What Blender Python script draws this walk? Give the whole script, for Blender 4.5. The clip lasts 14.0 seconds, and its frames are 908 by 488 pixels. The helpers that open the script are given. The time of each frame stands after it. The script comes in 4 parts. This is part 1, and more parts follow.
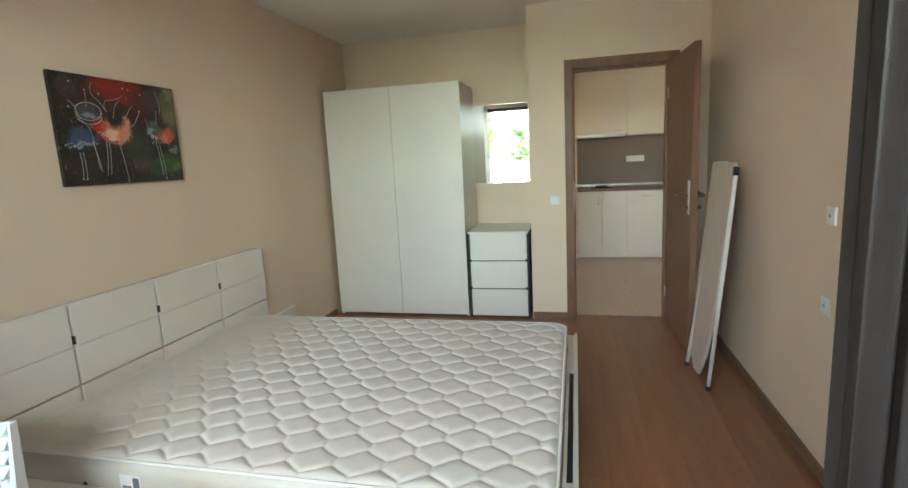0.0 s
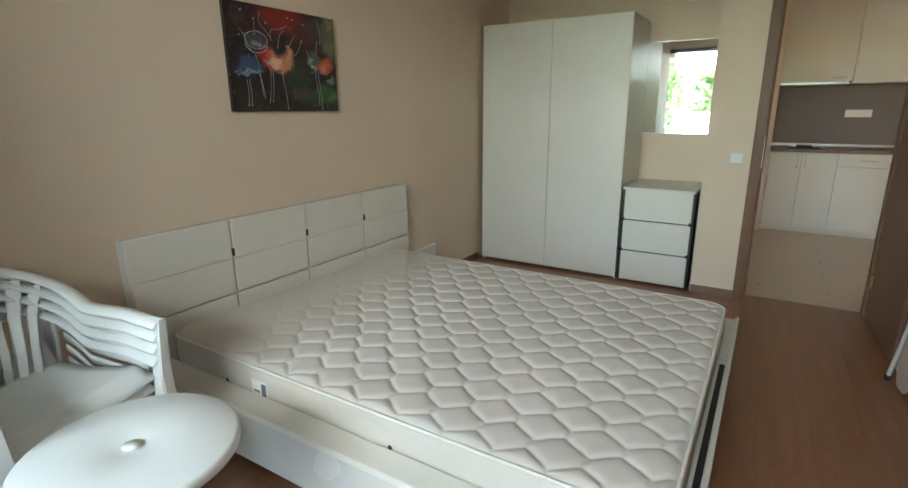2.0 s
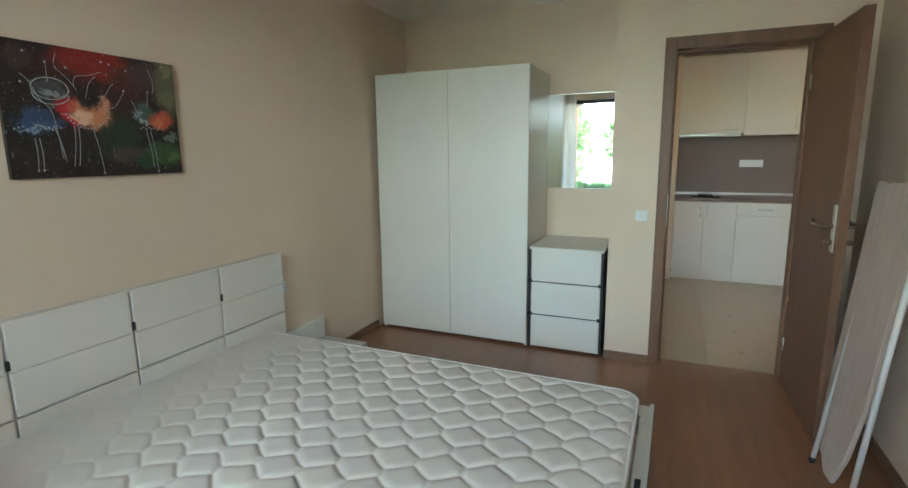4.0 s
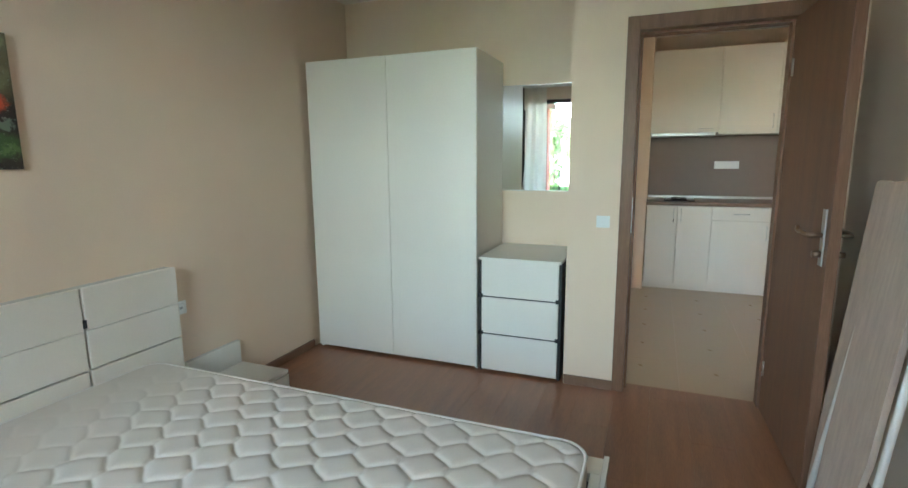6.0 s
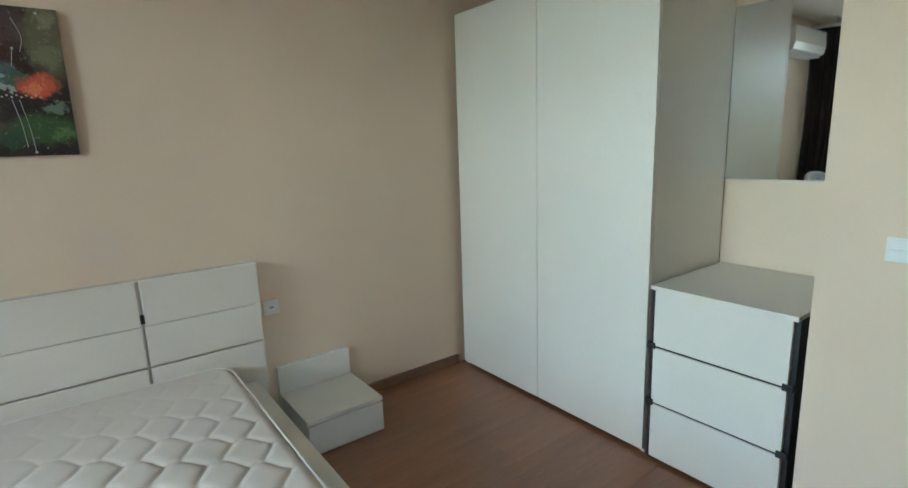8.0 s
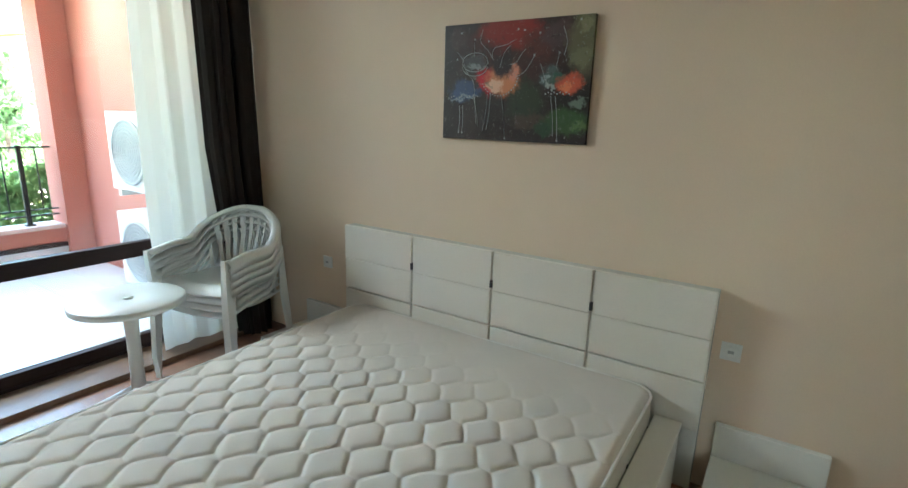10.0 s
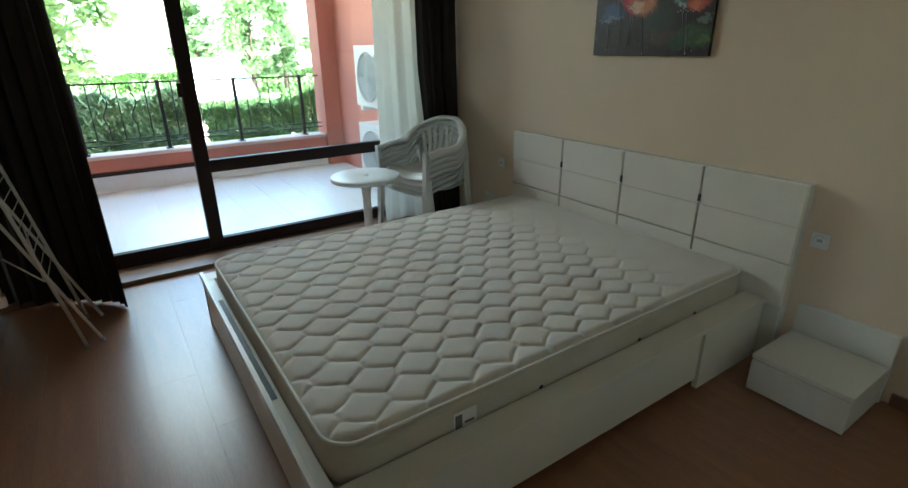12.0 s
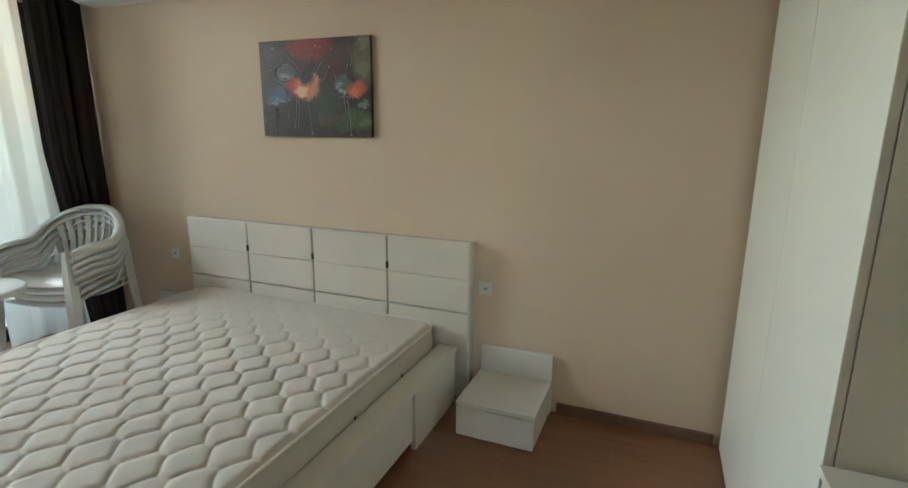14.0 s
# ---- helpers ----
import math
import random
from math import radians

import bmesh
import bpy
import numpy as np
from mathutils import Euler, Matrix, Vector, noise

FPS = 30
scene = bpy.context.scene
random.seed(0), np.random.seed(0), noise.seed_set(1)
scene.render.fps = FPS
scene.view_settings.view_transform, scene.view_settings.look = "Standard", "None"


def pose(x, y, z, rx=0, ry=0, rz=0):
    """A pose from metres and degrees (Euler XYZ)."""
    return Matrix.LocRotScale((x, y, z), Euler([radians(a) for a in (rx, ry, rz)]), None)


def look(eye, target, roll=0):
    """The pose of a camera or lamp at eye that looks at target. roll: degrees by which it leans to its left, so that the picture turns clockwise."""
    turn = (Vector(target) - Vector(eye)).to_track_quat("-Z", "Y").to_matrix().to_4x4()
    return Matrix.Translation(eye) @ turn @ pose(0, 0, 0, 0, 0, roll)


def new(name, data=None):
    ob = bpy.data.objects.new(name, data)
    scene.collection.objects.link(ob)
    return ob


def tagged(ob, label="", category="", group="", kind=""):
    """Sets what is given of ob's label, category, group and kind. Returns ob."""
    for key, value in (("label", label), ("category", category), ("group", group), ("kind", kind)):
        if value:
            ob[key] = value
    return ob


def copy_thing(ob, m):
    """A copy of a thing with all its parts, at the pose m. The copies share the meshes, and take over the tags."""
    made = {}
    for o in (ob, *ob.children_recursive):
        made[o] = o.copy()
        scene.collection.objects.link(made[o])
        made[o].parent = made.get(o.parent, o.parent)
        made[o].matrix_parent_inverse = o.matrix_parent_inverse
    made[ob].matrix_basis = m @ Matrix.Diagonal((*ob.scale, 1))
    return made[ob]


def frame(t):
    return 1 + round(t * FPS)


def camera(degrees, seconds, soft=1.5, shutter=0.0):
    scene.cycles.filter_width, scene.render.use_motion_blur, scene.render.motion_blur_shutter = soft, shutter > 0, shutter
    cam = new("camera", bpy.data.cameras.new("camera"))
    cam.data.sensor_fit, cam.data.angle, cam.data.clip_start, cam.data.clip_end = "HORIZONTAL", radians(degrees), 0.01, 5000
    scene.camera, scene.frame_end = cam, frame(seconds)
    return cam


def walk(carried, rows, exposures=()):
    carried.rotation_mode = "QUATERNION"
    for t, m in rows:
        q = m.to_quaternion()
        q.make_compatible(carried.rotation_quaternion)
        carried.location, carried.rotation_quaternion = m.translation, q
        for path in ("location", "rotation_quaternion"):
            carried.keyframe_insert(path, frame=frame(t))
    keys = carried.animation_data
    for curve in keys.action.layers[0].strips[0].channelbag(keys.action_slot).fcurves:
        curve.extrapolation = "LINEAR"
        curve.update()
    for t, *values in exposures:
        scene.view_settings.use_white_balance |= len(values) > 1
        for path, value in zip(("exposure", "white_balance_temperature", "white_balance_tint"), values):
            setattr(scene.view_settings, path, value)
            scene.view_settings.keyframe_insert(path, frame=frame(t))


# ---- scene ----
cam = camera(83.3, 14.0)
PATH = [
    (0, (-0.014, -0.085, 1.365), (-0.482, 1.832, 1.041), -2.9),
    (0.5, (0.002, -0.004, 1.382), (-0.654, 1.864, 1.099), -1.9),
    (1, (0.01, 0.057, 1.396), (-0.886, 1.822, 1.109), -0.5),
    (1.5, (0.046, 0.098, 1.372), (-1.034, 1.734, 0.977), 0.4),
    (2, (0.016, 0.123, 1.335), (-0.999, 1.77, 0.826), -0.4),
    (2.5, (0.004, 0.141, 1.334), (-0.905, 1.832, 0.775), -0.9),
    (3, (-0.049, 0.306, 1.377), (-0.943, 2.025, 0.88), -1.0),
    (3.5, (-0.031, 0.531, 1.405), (-0.93, 2.27, 0.995), -0.8),
    (4, (0.017, 0.644, 1.41), (-0.771, 2.449, 1.061), -0.6),
    (4.2, (0.026, 0.679, 1.399), (-0.688, 2.517, 1.065), -0.7),
    (6.3, (0.106, 1.326, 1.364), (-0.626, 3.157, 1.031), -0.3),
    (6.5, (0.12, 1.448, 1.37), (-0.683, 3.247, 1.025), -0.4),
    (6.8, (0.137, 1.621, 1.376), (-0.78, 3.361, 1.014), -0.8),
    (7, (0.159, 1.749, 1.353), (-0.866, 3.426, 0.984), -1.1),
    (7.2, (0.181, 1.858, 1.342), (-0.938, 3.471, 0.958), -1.3),
    (9.3, (0.029, 3.015, 1.315), (-1.92, 2.797, 0.922), 1.0),
    (9.5, (-0.045, 3.049, 1.341), (-1.944, 2.587, 0.917), 1.7),
    (10, (-0.129, 3.112, 1.414), (-1.764, 2.059, 0.944), 1.8),
    (10.5, (-0.076, 3.266, 1.41), (-1.301, 1.777, 0.879), 1.5),
    (11, (0.039, 3.404, 1.416), (-1.007, 1.781, 0.893), 0.7),
    (11.5, (0.182, 3.603, 1.406), (-0.8, 1.967, 0.807), -0.3),
    (12, (0.236, 3.847, 1.388), (-0.806, 2.299, 0.666), -0.6),
    (12.5, (0.254, 4.006, 1.383), (-0.904, 2.566, 0.618), -0.3),
    (13, (0.227, 4.026, 1.407), (-1.096, 2.687, 0.732), 1.1),
    (13.5, (0.199, 3.97, 1.436), (-1.335, 2.816, 0.875), 1.6),
    (14, (0.143, 3.807, 1.367), (-1.667, 3.074, 0.937), 0.6),
]
EXPOSURES = [(0, 4.85, 6350, 2), (1.0, 4.67, 6150, 0), (1.5, 4.85, 6150, 1), (2.0, 4.53, 6350, 2), (2.5, 4.53, 6400, 2), (4.0, 4.68, 5800, -1), (6.5, 4.91, 5650, -1), (7.0, 4.79, 5550, -1), (9.5, 5.07, 5850, -1), (10.0, 4.79, 5900, -2), (10.5, 3.94, 6000, -6), (11.0, 3.64, 6050, -6), (12.0, 3.92, 5950, -6), (12.5, 4.2, 6050, -6), (13.0, 4.32, 6050, -3), (13.5, 4.38, 6300, 0), (14, 4.76, 6300, 0)]
walk(cam, [(t, look(eye, target, roll)) for t, eye, target, roll in PATH], EXPOSURES)

# ---- world, sun, large lights ----
world = bpy.data.worlds.new("world")
scene.world = world
world.use_nodes = True
wn = world.node_tree
sky = wn.nodes.new("ShaderNodeTexSky")
sky.sky_type = "NISHITA"
sky.sun_disc = False
sky.sun_elevation, sky.sun_rotation = radians(52), radians(25)
sky.air_density, sky.dust_density = 1.2, 2.5
wn.nodes["Background"].inputs["Strength"].default_value = 0.15
wn.links.new(sky.outputs["Color"], wn.nodes["Background"].inputs["Color"])
sun = bpy.data.lights.new("sun", "SUN")
sun.energy, sun.angle, sun.color = 5.0, radians(0.6), (1.0, 0.94, 0.86)
sun_ob = new("sun", sun)
sun_ob.rotation_euler = (radians(38), 0, radians(155))
# Fill lamp added out of view under the balcony soffit, standing in for skylight.
soffit_fill = bpy.data.lights.new("soffit_fill_light", "AREA")
soffit_fill.shape, soffit_fill.size, soffit_fill.size_y = "RECTANGLE", 2.4, 0.55
soffit_fill.energy, soffit_fill.color = 6.0, (0.88, 0.96, 1.0)
lamp_ob = new("soffit_fill_light", soffit_fill)
lamp_ob.matrix_world = look((-0.6, -1.9, 2.38), (-0.7, 1.9, 1.9))
# Unseen fill lamp added to brighten the kitchen from the east.
kit_lamp = bpy.data.lights.new("kitchen_fill_light", "AREA")
kit_lamp.shape, kit_lamp.size, kit_lamp.size_y = "RECTANGLE", 1.4, 1.3
kit_lamp.energy, kit_lamp.color = 0.2, (1.0, 0.97, 0.92)
lamp_ob = new("kitchen_fill_light", kit_lamp)
lamp_ob.matrix_world = look((3.3, 5.6, 1.6), (0.4, 5.9, 1.0))


# ---- materials ----
def mat(name, color, rough=0.5, metal=0.0, var=0.12, scale=6.0, fine=60.0, bump=0.0, stretch=(1, 1, 1), spec=0.5, tint=None, per_object=0.0, coat=0.0):
    """A procedural paint, wood, cloth or metal: colour varied at two scales, fine relief."""
    m = bpy.data.materials.new(name)
    m.use_nodes = True
    nt = m.node_tree
    n, l = nt.nodes, nt.links
    b = n["Principled BSDF"]
    tc = n.new("ShaderNodeTexCoord")
    mp = n.new("ShaderNodeMapping")
    mp.inputs["Scale"].default_value = stretch
    l.new(tc.outputs["Object"], mp.inputs["Vector"])
    big = n.new("ShaderNodeTexNoise")
    big.inputs["Scale"].default_value, big.inputs["Detail"].default_value = scale, 4
    small = n.new("ShaderNodeTexNoise")
    small.inputs["Scale"].default_value, small.inputs["Detail"].default_value = fine, 3
    l.new(mp.outputs[0], big.inputs["Vector"])
    l.new(mp.outputs[0], small.inputs["Vector"])
    add = n.new("ShaderNodeMath")
    add.operation = "MULTIPLY_ADD"
    add.inputs[1].default_value = 0.6
    l.new(big.outputs[0], add.inputs[0])
    half = n.new("ShaderNodeMath")
    half.operation = "MULTIPLY"
    half.inputs[1].default_value = 0.4
    l.new(small.outputs[0], half.inputs[0])
    l.new(half.outputs[0], add.inputs[2])
    if per_object:
        oi = n.new("ShaderNodeObjectInfo")
        po = n.new("ShaderNodeMath")
        po.operation = "MULTIPLY_ADD"
        po.inputs[1].default_value, po.inputs[2].default_value = per_object, -per_object / 2
        l.new(oi.outputs["Random"], po.inputs[0])
        s2 = n.new("ShaderNodeMath")
        l.new(add.outputs[0], s2.inputs[0])
        l.new(po.outputs[0], s2.inputs[1])
        add = s2
    ramp = n.new("ShaderNodeValToRGB")
    lo = [max(c * (1 - var), 0) for c in color]
    hi = [min(c * (1 + var), 1) for c in (tint or color)]
    ramp.color_ramp.elements[0].position, ramp.color_ramp.elements[1].position = 0.3, 0.7
    ramp.color_ramp.elements[0].color, ramp.color_ramp.elements[1].color = (*lo, 1), (*hi, 1)
    l.new(add.outputs[0], ramp.inputs[0])
    l.new(ramp.outputs[0], b.inputs["Base Color"])
    rr = n.new("ShaderNodeMath")
    rr.operation = "MULTIPLY_ADD"
    rr.inputs[1].default_value, rr.inputs[2].default_value = 0.16, rough - 0.08
    l.new(big.outputs[0], rr.inputs[0])
    l.new(rr.outputs[0], b.inputs["Roughness"])
    b.inputs["Metallic"].default_value = metal
    b.inputs["Specular IOR Level"].default_value = spec
    b.inputs["Coat Weight"].default_value = coat
    b.inputs["Coat Roughness"].default_value = 0.30
    if bump:
        bp = n.new("ShaderNodeBump")
        bp.inputs["Strength"].default_value, bp.inputs["Distance"].default_value = bump, 0.002
        l.new(small.outputs[0], bp.inputs["Height"])
        l.new(bp.outputs[0], b.inputs["Normal"])
    return m


WALL = mat("cream_wall_paint", (0.755, 0.614, 0.475), 0.85, var=0.04, scale=1.6, fine=140, bump=0.12, spec=0.25)
CEIL = mat("ceiling_paint", (0.84, 0.77, 0.67), 0.9, var=0.03, scale=1.2, fine=120, bump=0.08, spec=0.2)
FLOORW = mat("laminate_oak", (0.22, 0.095, 0.048), 0.38, var=0.15, scale=2.2, fine=24, bump=0.04, stretch=(9, 0.8, 1), per_object=0.08, tint=(0.30, 0.135, 0.066), spec=0.6, coat=0.4)
WOODTRIM = mat("trim_wood", (0.20, 0.115, 0.07), 0.4, var=0.18, scale=3, fine=30, bump=0.05, stretch=(6, 6, 0.6))
DOORW = mat("door_veneer", (0.165, 0.085, 0.050), 0.45, var=0.2, scale=2.5, fine=34, bump=0.06, stretch=(7, 7, 0.5), tint=(0.20, 0.11, 0.066), spec=0.3)
GLOSSW = mat("white_gloss_board", (0.765, 0.745, 0.69), 0.24, var=0.02, scale=1.5, fine=50, spec=0.5)
MATTW = mat("white_melamine", (0.78, 0.75, 0.68), 0.42, var=0.03, scale=2.0, fine=80, bump=0.03)
KITW = mat("kitchen_cream_board", (0.72, 0.68, 0.60), 0.4, var=0.03, scale=2.0, fine=70, bump=0.03)
LEATHER = mat("white_leatherette", (0.76, 0.715, 0.64), 0.34, var=0.04, scale=3, fine=160, bump=0.2)
DARK = mat("black_recess", (0.018, 0.018, 0.02), 0.5, var=0.2)
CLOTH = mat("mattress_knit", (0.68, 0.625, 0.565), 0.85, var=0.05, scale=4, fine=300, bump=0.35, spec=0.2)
# Same knit toned darker: the side's shade is put into its colour.
CLOTH_SHADED = mat("mattress_knit_shaded", (0.60, 0.555, 0.49), 0.85, var=0.06, scale=5, fine=260, bump=0.35, spec=0.2)
PIPING = mat("mattress_piping", (0.78, 0.75, 0.70), 0.7, var=0.05, scale=9, fine=200, bump=0.2)
PLASTIC = mat("white_plastic", (0.80, 0.81, 0.79), 0.36, var=0.03, scale=5, fine=120, bump=0.05)
ALU = mat("dark_brown_aluminium", (0.030, 0.017, 0.015), 0.5, spec=0.15, var=0.15, scale=3, fine=80)
STEEL = mat("brushed_steel", (0.55, 0.54, 0.52), 0.3, metal=1.0, var=0.08, scale=6, fine=90, stretch=(1, 8, 1))
BRASSY = mat("satin_handle", (0.30, 0.22, 0.16), 0.30, metal=1.0, var=0.08)
IRON = mat("black_iron", (0.018, 0.022, 0.02), 0.5, metal=0.3, var=0.3, fine=90, bump=0.1)
SALMON = mat("salmon_render", (0.50, 0.205, 0.155), 0.9, var=0.08, scale=2.5, fine=90, bump=0.5, spec=0.2)
CONC = mat("beam_render", (0.55, 0.47, 0.40), 0.9, var=0.06, scale=2, fine=80, bump=0.4, spec=0.2)
COPING = mat("coping_stone", (0.62, 0.50, 0.44), 0.8, var=0.08, scale=4, fine=90, bump=0.3)
TILE = mat("balcony_tile", (0.68, 0.72, 0.74), 0.3, var=0.04, scale=4, fine=60, bump=0.06, per_object=0.05)
GROUTB = mat("pale_grout", (0.60, 0.63, 0.64), 0.9, var=0.1, fine=90, bump=0.2)
GROUT = mat("tile_grout", (0.30, 0.28, 0.26), 0.9, var=0.1, fine=90, bump=0.2)
KGROUT = mat("beige_grout", (0.30, 0.225, 0.15), 0.9, var=0.1, fine=90, bump=0.2)
KTILE = mat("kitchen_floor_tile", (0.40, 0.295, 0.185), 0.3, var=0.05, scale=5, fine=50, bump=0.04, per_object=0.05)
SPLASH = mat("backsplash_tile", (0.205, 0.155, 0.125), 0.42, var=0.03, scale=14, fine=90, bump=0.0)
COUNTER = mat("countertop_laminate", (0.20, 0.125, 0.09), 0.35, var=0.2, scale=8, fine=70)
CURTD = mat("black_brown_curtain", (0.020, 0.0145, 0.013), 0.5, spec=0.3, var=0.3, scale=5, fine=240, bump=0.3, stretch=(3, 3, 1))
ACW = mat("unit_enamel", (0.70, 0.71, 0.70), 0.4, var=0.04, scale=4, fine=90)
GRILLE = mat("fan_grille", (0.40, 0.415, 0.42), 0.5, var=0.1, fine=40)
LEAFA = mat("hedge_leaf", (0.075, 0.15, 0.045), 0.6, var=0.5, scale=3, fine=30, tint=(0.13, 0.24, 0.07), per_object=0.2, spec=0.2)
LEAFB = mat("bright_leaf", (0.105, 0.20, 0.075), 0.55, var=0.45, scale=3, fine=30, tint=(0.19, 0.31, 0.125), per_object=0.2, spec=0.2)
LEAFC = mat("pine_leaf", (0.13, 0.19, 0.12), 0.65, var=0.45, scale=3, fine=30, tint=(0.18, 0.27, 0.14), spec=0.2)
BARK = mat("bark", (0.12, 0.085, 0.06), 0.9, var=0.4, scale=8, fine=40, bump=0.8, stretch=(4, 4, 1))
GRASS = mat("lawn", (0.14, 0.20, 0.07), 0.9, var=0.4, scale=0.8, fine=20, bump=0.6)
ASPH = mat("asphalt", (0.34, 0.33, 0.31), 0.9, var=0.15, scale=1.0, fine=60, bump=0.4)
CARP = mat("white_car_paint", (0.75, 0.76, 0.78), 0.25, var=0.02, coat=0.6)
RUBBER = mat("tyre_rubber", (0.02, 0.02, 0.02), 0.8, var=0.2)
PLASTER = mat("house_plaster", (0.66, 0.60, 0.50), 0.9, var=0.06, scale=1, fine=40, bump=0.3)
ROOFT = mat("roof_tile", (0.34, 0.14, 0.08), 0.8, var=0.25, scale=2, fine=30, bump=0.4)
BEIGEF = mat("board_cover_cloth", (0.50, 0.41, 0.345), 0.7, var=0.16, scale=9, fine=70, bump=0.2, stretch=(6, 6, 0.5))
TUBE = mat("white_enamel_tube", (0.74, 0.72, 0.68), 0.35, var=0.04)
HOB = mat("hob_glass", (0.012, 0.012, 0.013), 0.12, var=0.1)
PRINT = mat("grey_print", (0.16, 0.16, 0.19), 0.6, var=0.1)


def simple_bsdf(name, **kw):
    m = bpy.data.materials.new(name)
    m.use_nodes = True
    b = m.node_tree.nodes["Principled BSDF"]
    for k, v in kw.items():
        b.inputs[k.replace("_", " ")].default_value = v
    return m


MIRROR = simple_bsdf("mirror_silver", Base_Color=(0.86, 0.88, 0.87, 1), Metallic=1.0, Roughness=0.02)
GLASS = bpy.data.materials.new("window_glass")
GLASS.use_nodes = True
_n, _l = GLASS.node_tree.nodes, GLASS.node_tree.links
_n.remove(_n["Principled BSDF"])
_t, _g, _mx, _f = _n.new("ShaderNodeBsdfTransparent"), _n.new("ShaderNodeBsdfGlossy"), _n.new("ShaderNodeMixShader"), _n.new("ShaderNodeFresnel")
_t.inputs[0].default_value = (0.93, 0.95, 0.95, 1)
_g.inputs["Roughness"].default_value = 0.02
_f.inputs["IOR"].default_value = 1.45
_l.new(_f.outputs[0], _mx.inputs[0]), _l.new(_t.outputs[0], _mx.inputs[1]), _l.new(_g.outputs[0], _mx.inputs[2])
_l.new(_mx.outputs[0], _n["Material Output"].inputs["Surface"])
SHEER = bpy.data.materials.new("white_sheer")
SHEER.use_nodes = True
_n, _l = SHEER.node_tree.nodes, SHEER.node_tree.links
_b = _n["Principled BSDF"]
_b.inputs["Base Color"].default_value, _b.inputs["Roughness"].default_value = (0.74, 0.70, 0.62, 1), 0.9
_tr, _tp, _m1, _m2 = _n.new("ShaderNodeBsdfTranslucent"), _n.new("ShaderNodeBsdfTransparent"), _n.new("ShaderNodeMixShader"), _n.new("ShaderNodeMixShader")
_tr.inputs[0].default_value = (0.78, 0.75, 0.68, 1)
_m1.inputs[0].default_value, _m2.inputs[0].default_value = 0.30, 0.03
_wv = _n.new("ShaderNodeTexNoise")
_wv.inputs["Scale"].default_value = 420
_bp = _n.new("ShaderNodeBump")
_bp.inputs["Strength"].default_value, _bp.inputs["Distance"].default_value = 0.2, 0.001
_l.new(_wv.outputs[0], _bp.inputs["Height"]), _l.new(_bp.outputs[0], _b.inputs["Normal"])
_l.new(_b.outputs[0], _m1.inputs[1]), _l.new(_tr.outputs[0], _m1.inputs[2])
_l.new(_m1.outputs[0], _m2.inputs[1]), _l.new(_tp.outputs[0], _m2.inputs[2])
_l.new(_m2.outputs[0], _n["Material Output"].inputs["Surface"])


# ---- mesh helpers ----
def box(bm, x0, x1, y0, y1, z0, z1, bev=0.0, seg=2):
    vs = [bm.verts.new(p) for p in ((x0, y0, z0), (x1, y0, z0), (x1, y1, z0), (x0, y1, z0), (x0, y0, z1), (x1, y0, z1), (x1, y1, z1), (x0, y1, z1))]
    fs = [bm.faces.new([vs[i] for i in q]) for q in ((3, 2, 1, 0), (4, 5, 6, 7), (0, 1, 5, 4), (1, 2, 6, 5), (2, 3, 7, 6), (3, 0, 4, 7))]
    if bev:
        edges = {e for f in fs for e in f.edges}
        bmesh.ops.bevel(bm, geom=list(edges), offset=bev, segments=seg, profile=0.6, affect="EDGES")
    return bm


def boxes(*rows, bev=0.0):
    bm = bmesh.new()
    for r in rows:
        box(bm, *r, bev=bev)
    return bm


def tube(bm, pts, r, n=8, cap=True, r2=None):
    """A round bar through the points; r2: the radius at its end."""
    pts = [Vector(p) for p in pts]
    rings = []
    for i, p in enumerate(pts):
        d = (pts[min(i + 1, len(pts) - 1)] - pts[max(i - 1, 0)]).normalized()
        a = d.orthogonal().normalized() if abs(d.z) > 0.99 else d.cross(Vector((0, 0, 1))).normalized()
        b = d.cross(a)
        rad = r if r2 is None else r + (r2 - r) * i / (len(pts) - 1)
        rings.append([bm.verts.new(p + rad * (math.cos(2 * math.pi * k / n) * a + math.sin(2 * math.pi * k / n) * b)) for k in range(n)])
    for u, v in zip(rings, rings[1:]):
        for k in range(n):
            f = bm.faces.new((u[k], u[(k + 1) % n], v[(k + 1) % n], v[k]))
            f.smooth = True
    if cap:
        bm.faces.new(rings[0][::-1])
        bm.faces.new(rings[-1])
    return bm


def lathe(bm, profile, n=32, cx=0.0, cy=0.0):
    """A turned shape about z from (radius, height) pairs."""
    rings = [[bm.verts.new((cx + max(r, 1e-4) * math.cos(2 * math.pi * k / n), cy + max(r, 1e-4) * math.sin(2 * math.pi * k / n), z)) for k in range(n)] for r, z in profile]
    for u, v in zip(rings, rings[1:]):
        for k in range(n):
            f = bm.faces.new((u[k], u[(k + 1) % n], v[(k + 1) % n], v[k]))
            f.smooth = True
    bm.faces.new(rings[0][::-1])
    bm.faces.new(rings[-1])
    return bm


def sheet(bm, fn, nu, nv, thick=0.0):
    """A surface fn(u, v) with u, v from 0 to 1."""
    grid = [[bm.verts.new(fn(i / nu, j / nv)) for j in range(nv + 1)] for i in range(nu + 1)]
    for i in range(nu):
        for j in range(nv):
            f = bm.faces.new((grid[i][j], grid[i + 1][j], grid[i + 1][j + 1], grid[i][j + 1]))
            f.smooth = True
    return grid


